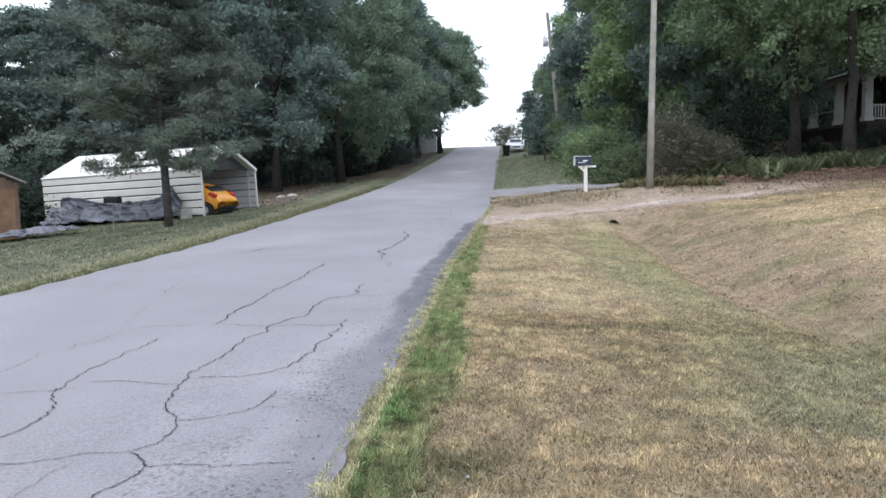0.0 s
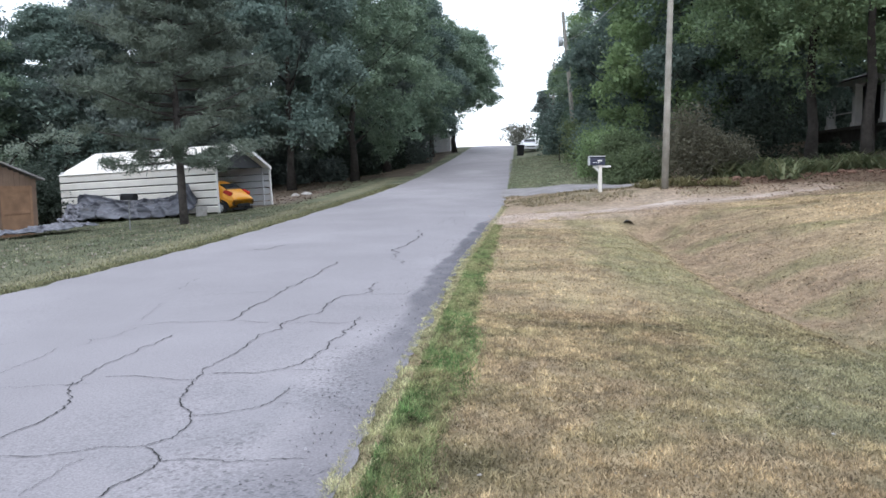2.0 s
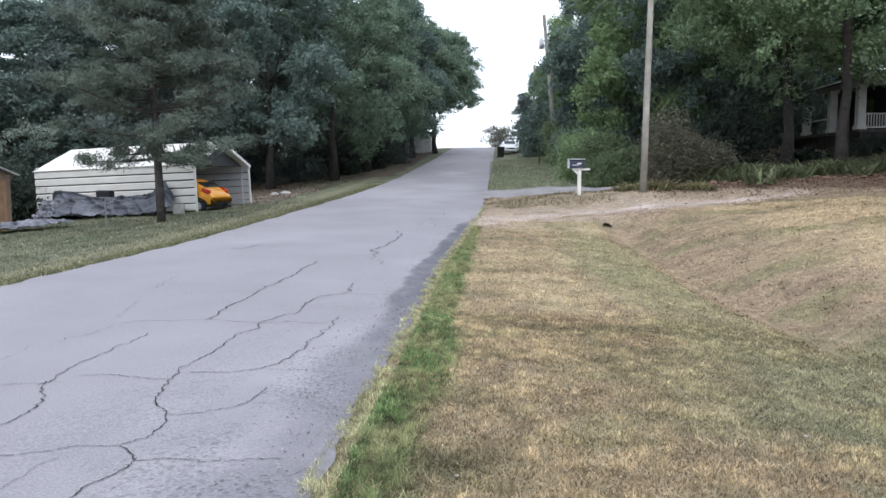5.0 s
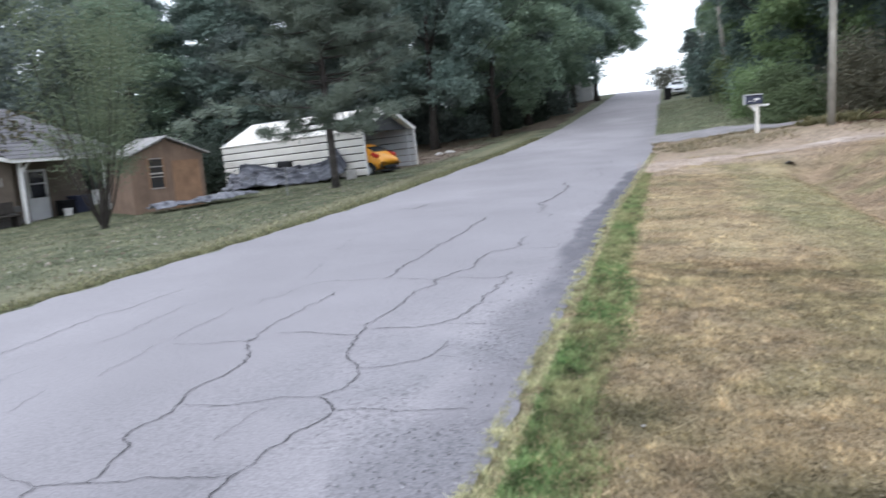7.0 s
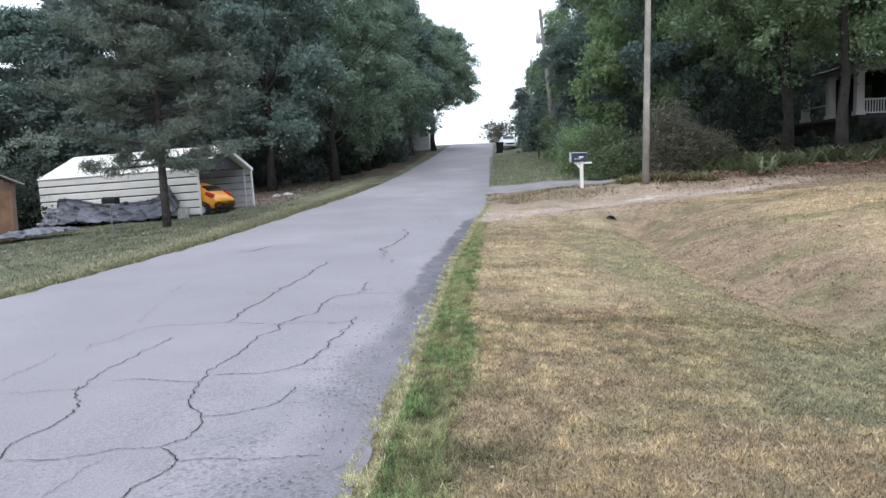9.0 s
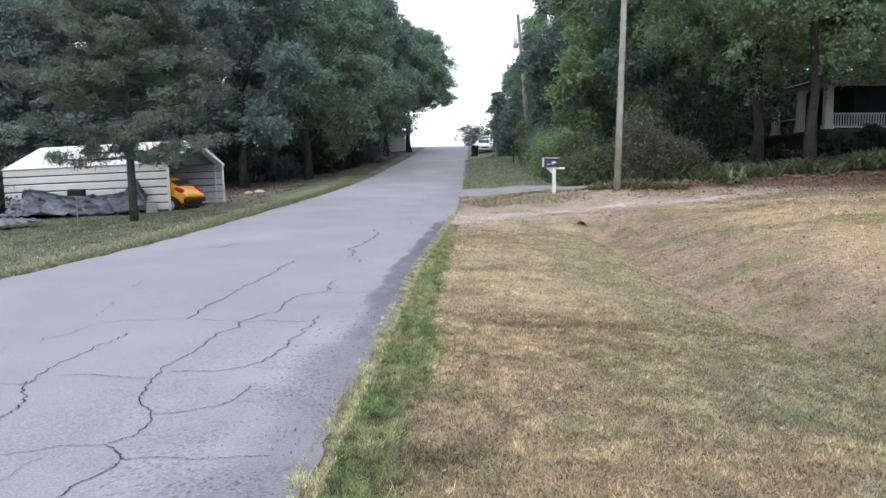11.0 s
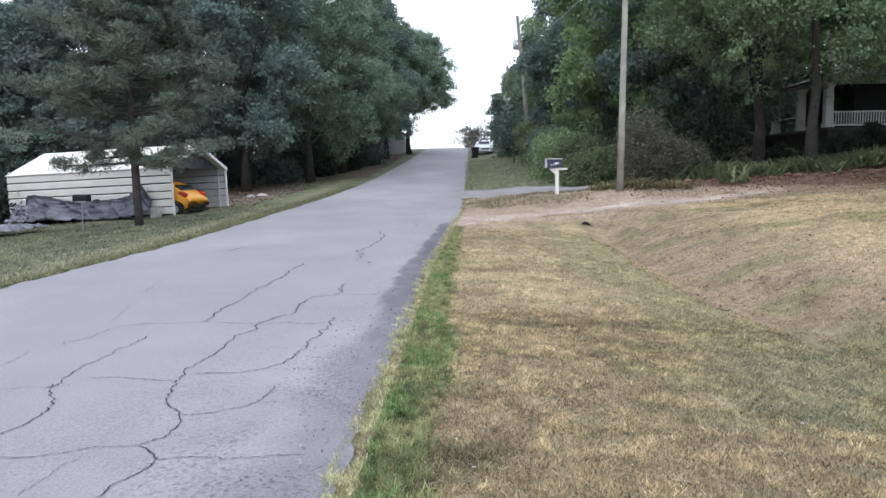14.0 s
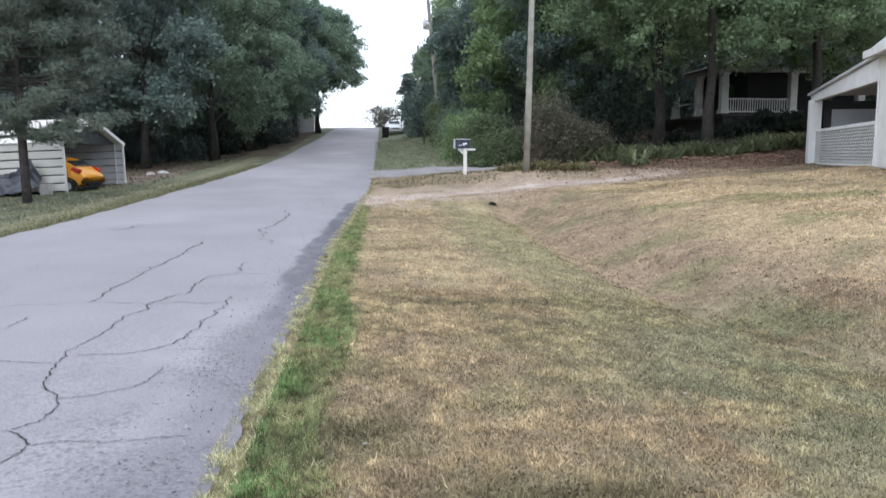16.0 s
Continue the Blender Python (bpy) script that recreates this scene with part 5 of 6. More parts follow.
# ---- far end of the street ----
def white_sedan():
    prof = [(-2.3, 0.35, 0.8, 0.95, 0.9), (-2.2, 0.25, 0.88, 1.0, 0.88), (-1.4, 0.22, 0.92, 1.08, 0.85), (-0.9, 0.22, 0.93, 1.38, 0.74), (0.2, 0.22, 0.93, 1.42, 0.74),
            (0.95, 0.22, 0.9, 0.98, 0.85), (1.8, 0.24, 0.8, 0.86, 0.86), (2.2, 0.28, 0.66, 0.72, 0.84), (2.28, 0.36, 0.55, 0.6, 0.8)]
    glass = [((0.05, 1.2, 0.55), (0.66, 0, 1.22), (0, -58, 0)), ((1.3, 1.46, 0.28), (-0.35, 0, 1.14), (0, 0, 0))]
    y = 85.5
    c, body = car("sedan", pose(1.75, y + 1.9, ground_at(1.75, y + 1.9) + 0.0, 0, 0, -86), WHITE_CAR, "white sedan parked on the verge near the crest", 4.6, 1.78, prof, glass, 2.3)
    for x in (-1.4, 1.4):
        for yy in (-0.82, 0.82):
            wheel(c, (x, yy, 0.31))
    for yy in (-0.62, 0.62):
        part("headlight", boxed((0.2, 0.36, 0.14), (2.14, yy, 0.62), (0, 15, 0), 0.03), LAMP_GLASS, c)
    part("grille", boxed((0.06, 0.8, 0.14), (2.26, 0, 0.5), (0, 0, 0), 0.02), BLACK, c)
    part("bumper", boxed((0.1, 1.6, 0.16), (2.24, 0, 0.34), (0, 0, 0), 0.03), WHITE_CAR, c)


white_sedan()


def wheeled_bin(x, y):
    b = empty("wheeled_bin", pose(x, y, ground_at(x, y) + 0.0, 0, 0, 10), "tall black plastic wheeled bin at the roadside", "bin")
    bm = bmesh.new()
    bmesh.ops.create_cone(bm, cap_ends=True, segments=4, radius1=0.37, radius2=0.48, depth=1.0, matrix=pose(0, 0, 0.55, 0, 0, 45))
    bmesh.ops.bevel(bm, geom=list(bm.edges), offset=0.03, segments=2, affect="EDGES")
    part("body", bm, BLACK, b)
    part("lid", boxed((0.72, 0.76, 0.08), (0, 0, 1.09), (4, 0, 0), 0.03), BLACK, b)
    for s in (-0.28, 0.28):
        part("wheel", cyl(bmesh.new(), 0.12, 0.12, 0.06, (s, 0.3, 0.12), (0, 90, 0)), RUBBER, b)
    part("handle", cyl(bmesh.new(), 0.02, 0.02, 0.6, (0, 0.42, 1.0), (0, 90, 0), 8), BLACK, b)


wheeled_bin(0.75, 80.0)


def far_mailbox():
    x, y = 3.6, 62.0
    m = empty("mailbox", pose(x, y, ground_at(x, y)), "small dark mailbox on a post up the verge", "mailbox")
    part("post", boxed((0.1, 0.1, 1.15), (0, 0, 0.5)), BARK, m)
    part("box", boxed((0.22, 0.5, 0.24), (0, 0, 1.18), (0, 0, 0), 0.05), BLACK, m)


far_mailbox()


# ---- cracks in the asphalt ----
def crack(points, width, seed, thin=False, fork=0.0):
    """A wandering crack through a few turning points, as a thin dark strip in the road's skin."""
    rng = np.random.default_rng(seed)
    pts = [np.array(p, float) for p in points]
    for bend in (0.045, 0.10, 0.13):
        out = [pts[0]]
        for a, b in zip(pts, pts[1:]):
            d = b - a
            out += [(a + b) / 2 + np.array([-d[1], d[0]]) * rng.normal() * bend, b]
        pts = out
    v = []
    n = len(pts)
    for i, p in enumerate(pts):
        d = pts[min(i + 1, n - 1)] - pts[max(i - 1, 0)]
        d = d / (np.linalg.norm(d) + 1e-9)
        w = width * (0.46 + 0.06 * p[1]) * rng.uniform(0.35, 1.45) * (0.25 if i in (0, n - 1) else 1)
        f = (p[0] - road_left(p[1])) / (road_right(p[1]) - road_left(p[1]))
        z = float(road_z(p[1])) + 0.03 * (1 - (2 * f - 1) ** 2) + 0.007
        for s in (-0.5, 0.5):
            v.append((p[0] - d[1] * w * s, p[1] + d[0] * w * s, z))
    i = np.arange(n - 1) * 2
    ob = link_mesh("road_crack", array_mesh("road_crack", v, np.stack([i, i + 1, i + 3, i + 2], -1)), CRACK_THIN if thin else CRACK)
    tagged(ob, "jagged dark crack across the pale asphalt", "crack", "cracks in the street", "structure")


crack([(-1.99, 4.09), (-2.1, 4.24), (-2.19, 4.32)], 0.012, 100)
crack([(-2.19, 4.32), (-2.14, 4.43), (-2.09, 4.46), (-2.09, 4.66), (-2.1, 4.76), (-2.15, 4.87), (-2.19, 4.98), (-2.25, 5.04), (-2.38, 5.24), (-2.42, 5.45), (-2.5, 5.71), (-2.51, 5.78)], 0.012, 101)
crack([(-2.51, 5.78), (-2.51, 5.98), (-2.54, 6.38), (-2.51, 6.54), (-2.52, 6.82), (-2.51, 7.02), (-2.51, 7.29), (-2.56, 7.5), (-2.47, 7.7), (-2.49, 8.08), (-2.43, 8.3), (-2.25, 8.74), (-2.29, 9.09), (-2.29, 9.97)], 0.012, 102)
crack([(-2.29, 9.97), (-2.01, 10.18), (-2.04, 10.97), (-2.02, 11.33)], 0.012, 103)
crack([(-2.19, 4.32), (-2.29, 4.3), (-2.43, 4.29), (-2.57, 4.19), (-2.73, 4.11), (-3.03, 4.1)], 0.008, 104)
crack([(-1.99, 4.09), (-1.87, 4.13), (-1.72, 4.13), (-1.59, 4.11), (-1.46, 4.15), (-1.32, 4.19), (-1.17, 4.2)], 0.0095, 105)
crack([(-1.9, 3.91), (-1.78, 4.01), (-1.75, 4.04)], 0.006, 106, True)
crack([(-2.15, 4.88), (-2.0, 4.95), (-1.87, 5.04), (-1.78, 5.12), (-1.72, 5.22), (-1.71, 5.37), (-1.69, 5.46), (-1.7, 5.63)], 0.0095, 107)
crack([(-1.69, 5.46), (-1.57, 5.53)], 0.006, 108, True)
crack([(-1.69, 5.22), (-1.52, 5.21)], 0.006, 109, True)
crack([(-2.51, 5.78), (-2.63, 5.77), (-2.8, 5.83), (-3.01, 5.87), (-3.26, 5.83)], 0.008, 110)
crack([(-3.43, 5.55), (-3.38, 5.63), (-3.44, 5.86), (-3.48, 6.22), (-3.45, 6.45), (-3.44, 6.73), (-3.43, 7.07), (-3.45, 7.52)], 0.011, 111)
crack([(-4.07, 5.5), (-3.78, 5.48), (-3.6, 5.56), (-3.44, 5.57), (-3.27, 5.65)], 0.006, 112, True)
crack([(-2.46, 5.97), (-2.26, 6.02), (-2.08, 6.04), (-1.98, 6.12), (-1.89, 6.23), (-1.8, 6.35), (-1.75, 6.64), (-1.72, 6.93), (-1.75, 7.12), (-1.78, 7.24), (-1.71, 7.5), (-1.75, 7.79), (-1.7, 8.15), (-1.74, 8.55)], 0.011, 113)
crack([(-1.85, 6.18), (-1.54, 6.16), (-1.3, 6.06)], 0.006, 114, True)
crack([(-3.97, 7.95), (-3.73, 8.13), (-3.42, 8.18), (-3.09, 8.24), (-2.84, 8.18), (-2.49, 8.08), (-2.22, 8.23), (-2.08, 8.16), (-1.88, 8.14), (-1.74, 8.27)], 0.008, 115)
crack([(-3.15, 8.23), (-3.1, 8.46), (-3.17, 8.83), (-3.18, 9.33), (-3.16, 9.94), (-3.16, 10.45), (-3.12, 11.21), (-3.15, 11.98), (-3.19, 12.69), (-3.18, 13.76)], 0.012, 116)
crack([(-4.13, 10.03), (-3.74, 10.14), (-3.47, 10.29), (-3.14, 10.25)], 0.007, 117, True)
crack([(-2.29, 9.97), (-1.98, 10.14), (-1.57, 10.19), (-1.11, 10.11)], 0.008, 118)
crack([(-2.0, 10.44), (-1.84, 10.63)], 0.01, 119)
crack([(-2.26, 14.14), (-2.34, 15.35), (-2.31, 16.89), (-2.22, 18.16), (-2.24, 18.98), (-2.46, 19.94)], 0.015, 120)
crack([(-2.26, 14.14), (-2.02, 13.94), (-1.92, 13.37)], 0.01, 121)
crack([(-5.49, 15.94), (-5.17, 15.85), (-5.11, 16.45), (-5.02, 16.69)], 0.022, 122)
crack([(-4.69, 10.49), (-4.82, 11.07), (-4.9, 11.72)], 0.006, 123, True)
crack([(-4.19, 8.28), (-4.28, 8.73), (-4.44, 9.4)], 0.006, 124, True)
crack([(-4.08, 6.94), (-4.17, 7.21), (-4.02, 7.31), (-4.0, 7.88)], 0.006, 125, True)
crack([(-1.08, 3.95), (-1.04, 4.04), (-1.01, 4.08)], 0.006, 126, True)
crack([(-1.23, 5.2), (-1.15, 5.17), (-1.11, 5.22)], 0.006, 127, True)
crack([(-1.87, 24.18), (-1.69, 20.92), (-1.98, 26.92)], 0.006, 128, True)
crack([(-2.12, 2.89), (-2.14, 3.02), (-2.15, 3.16), (-2.13, 3.24), (-2.11, 3.35), (-2.13, 3.49), (-2.08, 3.6), (-2.08, 3.74), (-2.03, 3.85), (-1.99, 3.98), (-2.0, 4.14)], 0.013, 129)
crack([(-3.12, 2.64), (-3.12, 2.74), (-3.09, 2.82), (-3.11, 2.94), (-3.0, 2.97), (-2.88, 3.0), (-2.84, 3.08), (-2.88, 3.18), (-2.92, 3.27), (-2.93, 3.36), (-2.95, 3.46), (-3.06, 3.55), (-3.09, 3.65), (-3.09, 3.76), (-3.03, 3.85), (-3.06, 4.04), (-3.11, 4.22), (-3.16, 4.37), (-3.15, 4.49), (-3.09, 4.65), (-3.1, 4.82), (-3.1, 4.99), (-3.19, 5.21), (-3.38, 5.53), (-3.42, 5.66)], 0.0125, 130)
crack([(-3.11, 2.94), (-3.23, 2.98), (-3.39, 3.02), (-3.56, 3.1), (-3.71, 3.09), (-3.87, 3.07)], 0.008, 131)
crack([(-2.88, 3.0), (-2.78, 3.02), (-2.69, 3.04), (-2.6, 3.1), (-2.44, 3.12), (-2.29, 3.14), (-2.15, 3.17)], 0.009, 132)
crack([(-2.49, 3.57), (-2.49, 3.76), (-2.48, 3.87), (-2.49, 3.99), (-2.44, 4.1)], 0.006, 133, True)
crack([(-5.59, 4.64), (-5.59, 4.97), (-5.57, 5.21), (-5.58, 5.63), (-5.63, 6.01), (-5.69, 6.54), (-5.56, 6.94), (-5.54, 7.32), (-5.57, 7.93)], 0.008, 134)
crack([(-4.87, 5.49), (-4.79, 5.75), (-4.81, 6.02), (-4.89, 6.41), (-4.92, 6.79), (-4.85, 7.11)], 0.006, 135, True)
crack([(-4.08, 4.62), (-4.17, 4.82), (-4.12, 5.01), (-4.14, 5.22), (-4.21, 5.44)], 0.006, 136, True)
crack([(-4.88, 4.08), (-4.88, 4.18), (-4.88, 4.37), (-4.87, 4.67), (-4.8, 5.1)], 0.006, 137, True)
crack([(-4.32, 3.54), (-4.32, 3.69), (-4.3, 3.83), (-4.19, 3.9), (-4.26, 4.12), (-4.29, 4.29)], 0.006, 138, True)
crack([(-4.11, 5.58), (-4.19, 5.83), (-4.23, 6.08), (-4.2, 6.53), (-4.28, 6.83)], 0.006, 139, True)


# ---- grass, built as blades ----
def blades(name, x, y, tint, height, width, rng, lean=0.5, label="", lift=-0.004, category="grass"):
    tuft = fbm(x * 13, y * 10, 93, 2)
    # shade in the gaps between tufts is put into the blade tint
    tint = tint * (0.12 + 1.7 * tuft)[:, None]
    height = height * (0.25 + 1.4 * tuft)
    n = len(x)
    z = land(x, y) + lift
    a = rng.uniform(0, 2 * math.pi, n)
    h = height * rng.uniform(0.5, 1.4, n)
    ln = np.abs(rng.normal(size=n)) * lean * h
    b = rng.uniform(0, 2 * math.pi, n)
    w = width * rng.uniform(0.6, 1.3, n)
    base = np.stack([x, y, z], -1)
    side = np.stack([np.cos(a), np.sin(a), 0 * a], -1) * w[:, None]
    tip = base + np.stack([np.cos(b) * ln, np.sin(b) * ln, h], -1)
    v = np.stack([base - side, base + side, tip], 1).reshape(-1, 3)
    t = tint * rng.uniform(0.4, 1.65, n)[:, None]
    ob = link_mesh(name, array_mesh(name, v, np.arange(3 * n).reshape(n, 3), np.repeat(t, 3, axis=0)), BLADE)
    return tagged(ob, label, category, kind="stuff")


rng_g = np.random.default_rng(77)


def scatter(n, x0, x1, y0, y1, power=1.0):
    """Places over a stretch of lawn, thinning out towards its borders."""
    y = y0 + (y1 - y0) * rng_g.random(n) ** power
    x = rng_g.uniform(x0, x1, n)
    inside = np.minimum(np.minimum(x1 - x, y1 - y), np.minimum(y - y0, np.where(x0 < -5, x - x0, 9.0)))
    keep = rng_g.random(n) < np.clip(inside / 0.9, 0, 1)
    return x[keep], y[keep]


gx, gy = scatter(330000, -0.75, 6.2, 2.2, 9.6, 1.35)
blades("lawn_grass", gx, gy, turf_tint(gx, gy) * 1.1, 0.027, 0.0052, rng_g, 0.9, "short dry tan grass of the verge")
gx, gy = scatter(130000, -0.75, 8.5, -7.0, 3.2)
blades("lawn_grass", gx, gy, turf_tint(gx, gy) * 1.1, 0.026, 0.008, rng_g, 0.9, "short dry tan grass underfoot on the verge")
gx, gy = scatter(190000, -0.8, 9.0, 7.8, 25.5, 1.3)
blades("lawn_grass", gx, gy, turf_tint(gx, gy) * 1.1, 0.026, 0.0065, rng_g, 1.0, "short dry tan grass of the bank and ditch")
gx, gy = scatter(70000, 7.6, 17.0, 11.0, 28.5)
blades("lawn_grass", gx, gy, turf_tint(gx, gy) * 1.1, 0.033, 0.011, rng_g, 0.9, "dry straw grass of the upper lawn")
gx, gy = scatter(70000, -24.0, -7.25, 8.0, 34.0)
gx = np.minimum(gx, road_left(gy) - 0.02)
blades("lawn_grass", gx, gy, turf_tint(gx, gy) * 1.1, 0.05, 0.011, rng_g, 0.8, "sparse olive lawn across the street")

# lush green strip along the asphalt, with a straw fringe on its outer side
n = 84000
gy = np.r_[2.5 + 19.0 * rng_g.random(66000) ** 1.5, 2.6 - 9.0 * rng_g.random(18000) ** 1.4]
width_g = np.interp(gy, [2.5, 6, 10, 15, 21], [0.46, 0.44, 0.42, 0.4, 0.15]) * (0.75 + 0.5 * vnoise(gy * 1.4, gy * 0 + 3.0, 6))
gx = road_right(gy) + 0.12 + rng_g.random(n) ** 1.25 * width_g * 0.84 + np.abs(rng_g.normal(size=n)) * 0.06
lush = np.clip(fbm(gx * 3.0, gy * 1.5, 71) * 2.6 - 0.75, 0, 1) * np.interp(gy, [-6, 2, 4.5, 12, 21], [0.3, 0.6, 1, 0.8, 0.2])
blades("verge_grass", gx, gy, mixc((0.26, 0.26, 0.135), (0.125, 0.21, 0.078), lush), 0.038, 0.0048, rng_g, 0.85, "lush green grass growing along the asphalt edge")
n = 68000
gy = np.r_[2.5 + 26.0 * rng_g.random(54000) ** 1.5, 2.6 - 9.0 * rng_g.random(14000) ** 1.4]
gx = road_right(gy) - 0.05 + np.abs(rng_g.normal(size=n)) * 0.095
blades("fringe_grass", gx, gy, mixc((0.45, 0.41, 0.265), (0.27, 0.28, 0.15), rng_g.random(n)), 0.026, 0.0042, rng_g, 0.9, "straw-coloured grass fringe hanging over the asphalt")
n = 30000
gy = rng_g.uniform(6, 45, n)
gx = road_left(gy) - 0.03 - np.abs(rng_g.normal(size=n)) * 0.35
blades("fringe_grass", gx, gy, mixc((0.215, 0.20, 0.12), (0.14, 0.15, 0.08), rng_g.random(n)), 0.05, 0.010, rng_g, 0.9, "straw-coloured grass fringe across the street")
n = 9000
gx, gy = rng_g.uniform(-0.4, 6.0, n), rng_g.uniform(27.0, 33.5, n)
keep = fbm(gx * 1.3, gy * 1.3, 64) > 0.5
gx, gy = gx[keep], gy[keep]
keep = gy < drive_near(gx) - 0.1
gx, gy = gx[keep], gy[keep]
blades("bank_grass", gx, gy, mixc((0.30, 0.24, 0.16), (0.14, 0.13, 0.075), rng_g.random(len(gx))), 0.09, 0.012, rng_g, 0.9, "patchy brown grass on the bank between the driveways")
n = 60000
gx, gy = rng_g.uniform(-0.3, 5.0, n), rng_g.uniform(33.0, 75, n)
gy = np.where(gy < drive_far(gx), gy + 7.0, gy)
blades("verge_grass", gx, gy, turf_tint(gx, gy) * 1.5, 0.05, 0.013, rng_g, 0.8, "rough green grass of the uphill verge")


# ---- fallen leaves and litter ----
def litter(name, x, y, size, cols, label, lift=0.02, category="leaves"):
    n = len(x)
    p = np.stack([x, y, land(x, y) + lift], -1)
    v, f = leaf_quads(p, size, rng_g, 0.7, 0.75)
    t = mixc(cols[0], cols[1], rng_g.random(n))
    ob = link_mesh(name, array_mesh(name, v, f, np.repeat(t, 4, axis=0)), LITTER)
    tagged(ob, label, category, kind="stuff")


n = 1100
lx, ly = -8.4 - np.abs(rng_g.normal(size=n)) * 7, rng_g.uniform(8, 27, n)
litter("fallen_leaves", lx, ly, 0.04, ((0.36, 0.34, 0.29), (0.24, 0.2, 0.15)), "pale fallen leaves scattered over the lawn", 0.03)
n = 9000
lx = rng_g.uniform(5.5, 22, n)
ly = 29.2 + 0.05 * (lx - 6) + rng_g.normal(size=n) * 0.9
litter("fallen_leaves", lx, ly, 0.03, ((0.17, 0.10, 0.07), (0.10, 0.075, 0.055)), "brown leaf litter along the bed")
n = 4000
lx, ly = rng_g.uniform(-17, -9.3, n), rng_g.uniform(33, 60, n)
litter("fallen_leaves", lx, ly, 0.04, ((0.17, 0.125, 0.09), (0.09, 0.07, 0.055)), "brown leaf litter below the trees")


n = 600
lx, ly = rng_g.uniform(3.4, 6.6, n), rng_g.uniform(8.5, 24.0, n)
keep = fbm(lx * 0.9, ly * 0.7, 18) > 0.46
litter("dead_leaves", lx[keep], ly[keep], 0.024, ((0.12, 0.09, 0.062), (0.21, 0.16, 0.11)), "dark brown dead leaves and clods on the ditch bank", 0.02)
n = 1500
lx, ly = rng_g.uniform(-0.4, 4.2, n), 2.8 + 6.5 * rng_g.random(n) ** 1.2
litter("dead_leaves", lx, ly, 0.008, ((0.10, 0.07, 0.05), (0.50, 0.44, 0.34)), "tiny dead leaves and straw flecks in the mown grass", 0.02)


# ---- stones, roots and scraps ----
def rock(x, y, s, seed, material, label, category="rock", group="", sink=0.3):
    rng = np.random.default_rng(seed)
    bm = bmesh.new()
    bmesh.ops.create_icosphere(bm, subdivisions=2, radius=1.0)
    sc = rng.uniform(0.7, 1.2, 3) * np.array([1.3, 1.0, 0.6])
    for v in bm.verts:
        k = 1 + 0.35 * noise.noise(v.co * 1.4 + Vector((seed, 0, 0)))
        v.co = Vector((v.co.x * sc[0] * k, v.co.y * sc[1] * k, v.co.z * sc[2] * k)) * s
    ob = part("rock", bm, material)
    ob.matrix_world = pose(x, y, ground_at(x, y) + s * (0.4 - sink), 0, 0, rng.uniform(0, 360))
    tagged(ob, label, category, group)


rock(-10.9, 40.5, 0.24, 1, BLOCK, "pale rounded rock at the foot of a tree")
rock(-11.4, 40.2, 0.2, 2, BLOCK, "pale rounded rock at the foot of a tree")
rng_r = np.random.default_rng(5)
for k in range(26):
    x = 6.6 + k * 0.42 + rng_r.normal() * 0.12
    rock(x, 29.35 + 0.05 * (x - 6) + rng_r.normal() * 0.18, rng_r.uniform(0.07, 0.17), 20 + k, BED_STONE, "low reddish brown stone edging the leafy bed", "stone", "stones edging the bed")
for k, (x, y, s) in enumerate([(1.25, 5.2, 0.013), (-0.2, 4.1, 0.014), (2.0, 5.0, 0.011)]):
    rock(x, y, s, 60 + k, BLOCK, "small pale pebble lying in the grass", "pebble", "pebbles in the grass", 0.0)
n = 900
lx = road_right(np.full(n, 8.0)) - np.abs(rng_g.normal(size=n)) * 0.5
ly = 3.0 + 15 * rng_g.random(n) ** 1.3
p = np.stack([lx, ly, road_z(ly) + 0.012], -1)
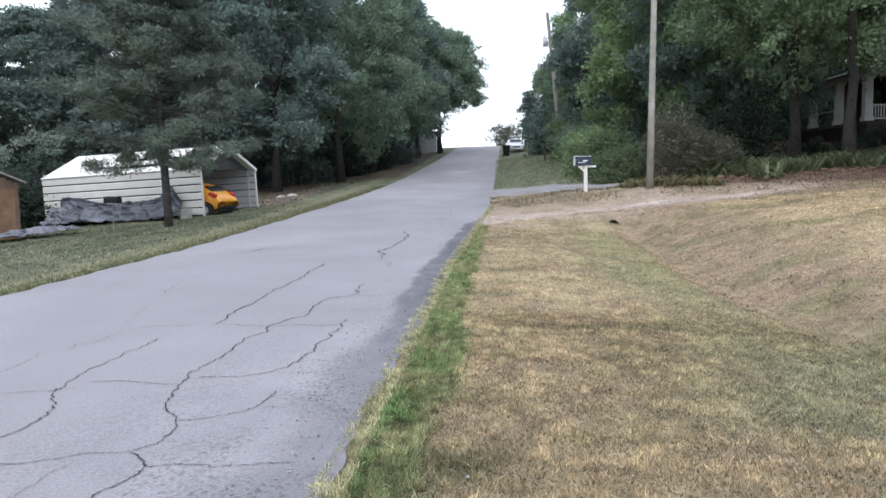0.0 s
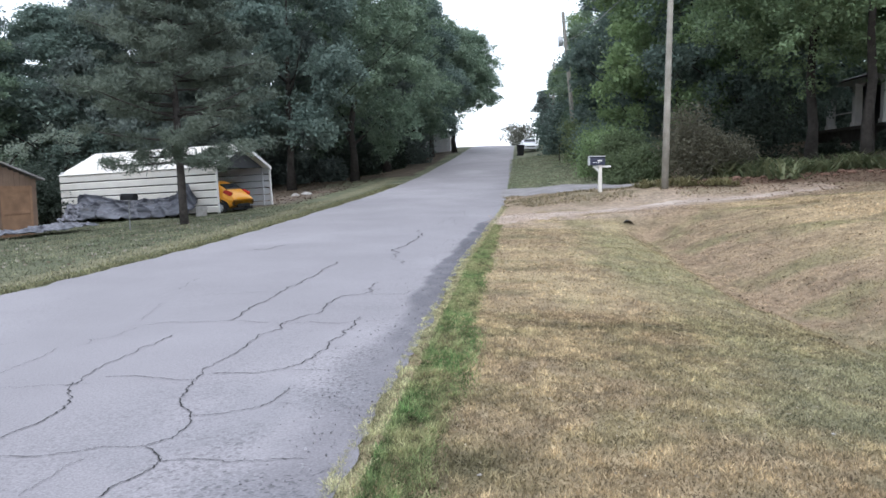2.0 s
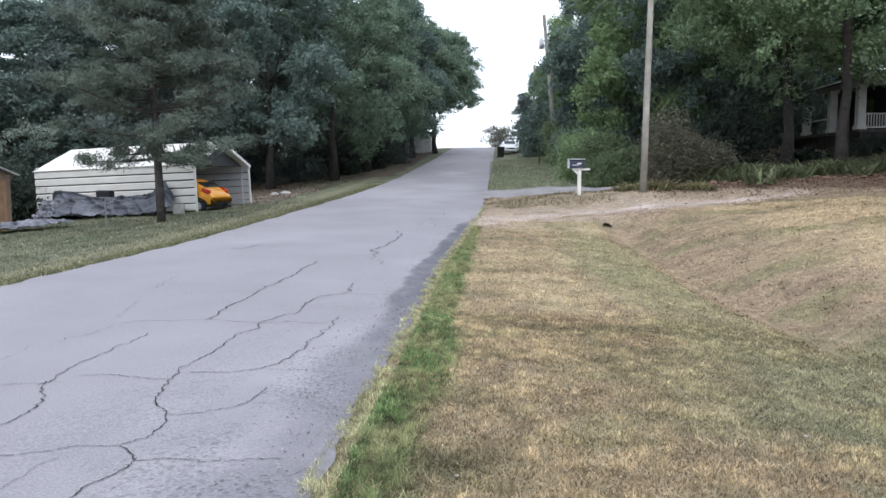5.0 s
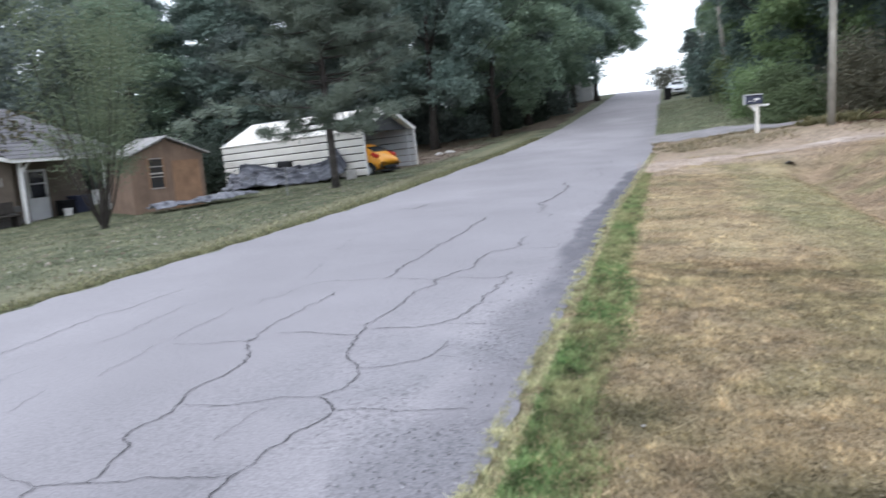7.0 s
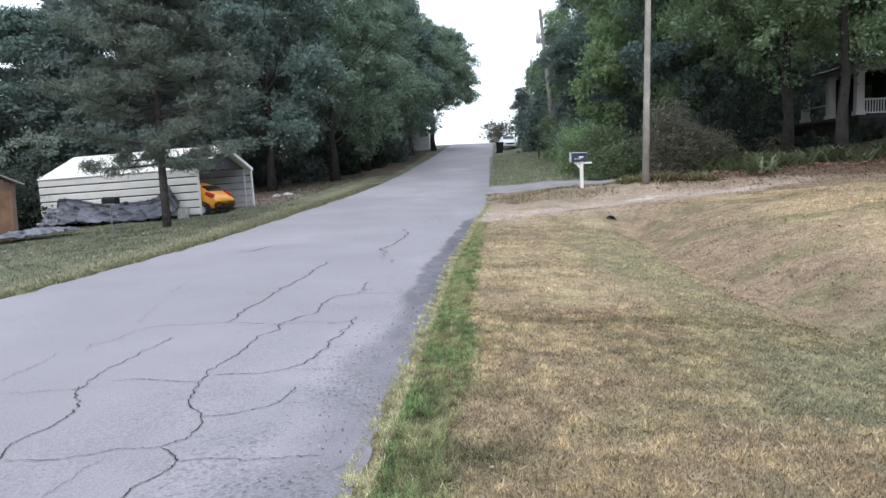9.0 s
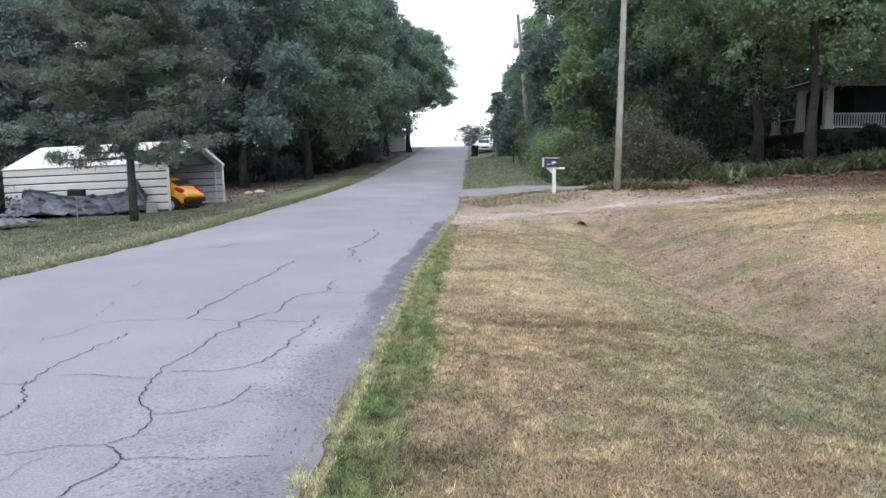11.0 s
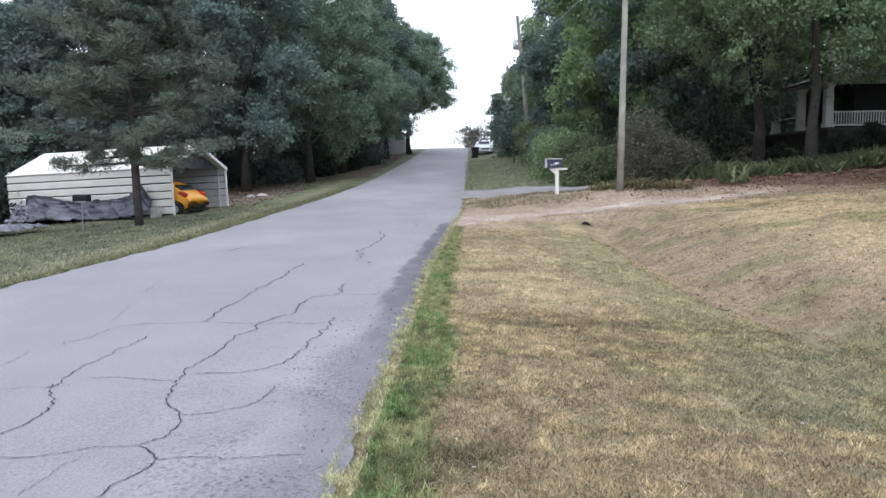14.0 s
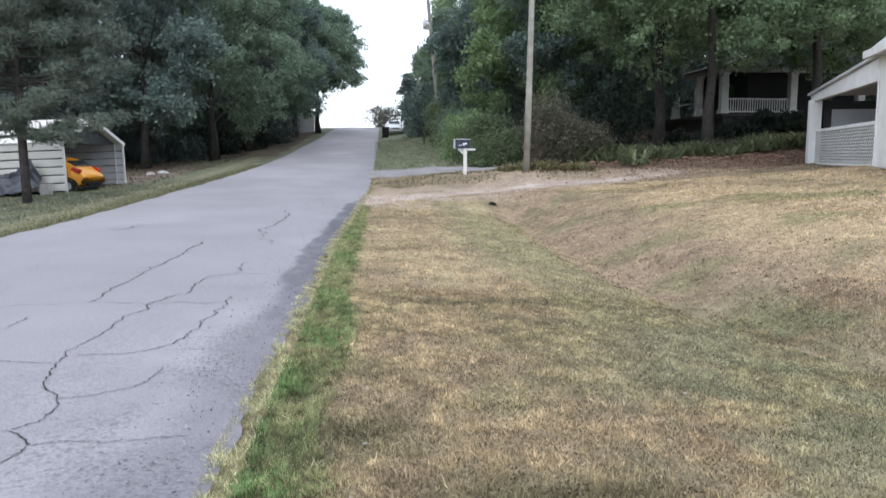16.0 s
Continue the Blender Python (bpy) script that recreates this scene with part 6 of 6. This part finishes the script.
v, f = leaf_quads(p, 0.009, rng_g, 0.9, 0.2)
ob = link_mesh("loose_gravel", array_mesh("loose_gravel", v, f, np.repeat(mixc((0.34, 0.33, 0.35), (0.2, 0.19, 0.2), rng_g.random(n)), 4, axis=0)), LITTER)
tagged(ob, "loose asphalt crumbs along the road edge", "gravel", kind="stuff")
n = 1500
lx = rng_g.uniform(-0.7, 7.5, n)
ly = np.interp(lx, dirt_x, dirt_y) + rng_g.normal(size=n) * 0.6
litter("driveway_gravel", lx, ly, 0.014, ((0.5, 0.45, 0.4), (0.25, 0.2, 0.16)), "scattered gravel over the dirt driveway", 0.025, "gravel")


def roof_leaves():
    n = 2600
    x, y = rng_g.uniform(-6.5, 2.0, n), rng_g.uniform(-0.3, 3.4, n)
    keep = fbm(x * 0.9, y * 0.9, 14) > 0.5
    x, y = x[keep], y[keep]
    z = 2.7 + (y + 0.66) * math.tan(radians(26))
    w = np.array([tuple(COT @ Vector(q)) for q in np.stack([x, y, z], -1)])
    v, f = leaf_quads(w, 0.07, rng_g, 0.7, 0.3)
    ob = link_mesh("roof_leaves", array_mesh("roof_leaves", v, f, np.repeat(mixc((0.06, 0.07, 0.04), (0.12, 0.1, 0.06), rng_g.random(len(x))), 4, axis=0)), LITTER)
    tagged(ob, "dead leaves and twigs caught on the cottage roof", "leaves", kind="stuff")


roof_leaves()


# ---- pale house far up the street, below the canopy ----
def far_house():
    x, y = -10.2, 97.0
    h = empty("far_house", pose(x, y, ground_at(x, y) - 0.1, 0, 0, 2), "distant low white house under the trees near the crest", "house")
    part("wall", boxed((6.0, 7.0, 2.6), (-0.5, 3.5, 1.3)), WHITE_TRIM, h)
    part("roof", prism(bmesh.new(), [(-3.9, 2.55), (-0.5, 4.2), (2.9, 2.55)], 7.6, pose(0, 3.5, 0)), ROOF, h)
    part("window", boxed((1.0, 0.06, 1.0), (-1.6, -0.01, 1.5)), DARK, h)
    part("door", boxed((0.9, 0.06, 2.0), (0.8, -0.01, 1.0)), DOOR_WHITE, h)


far_house()
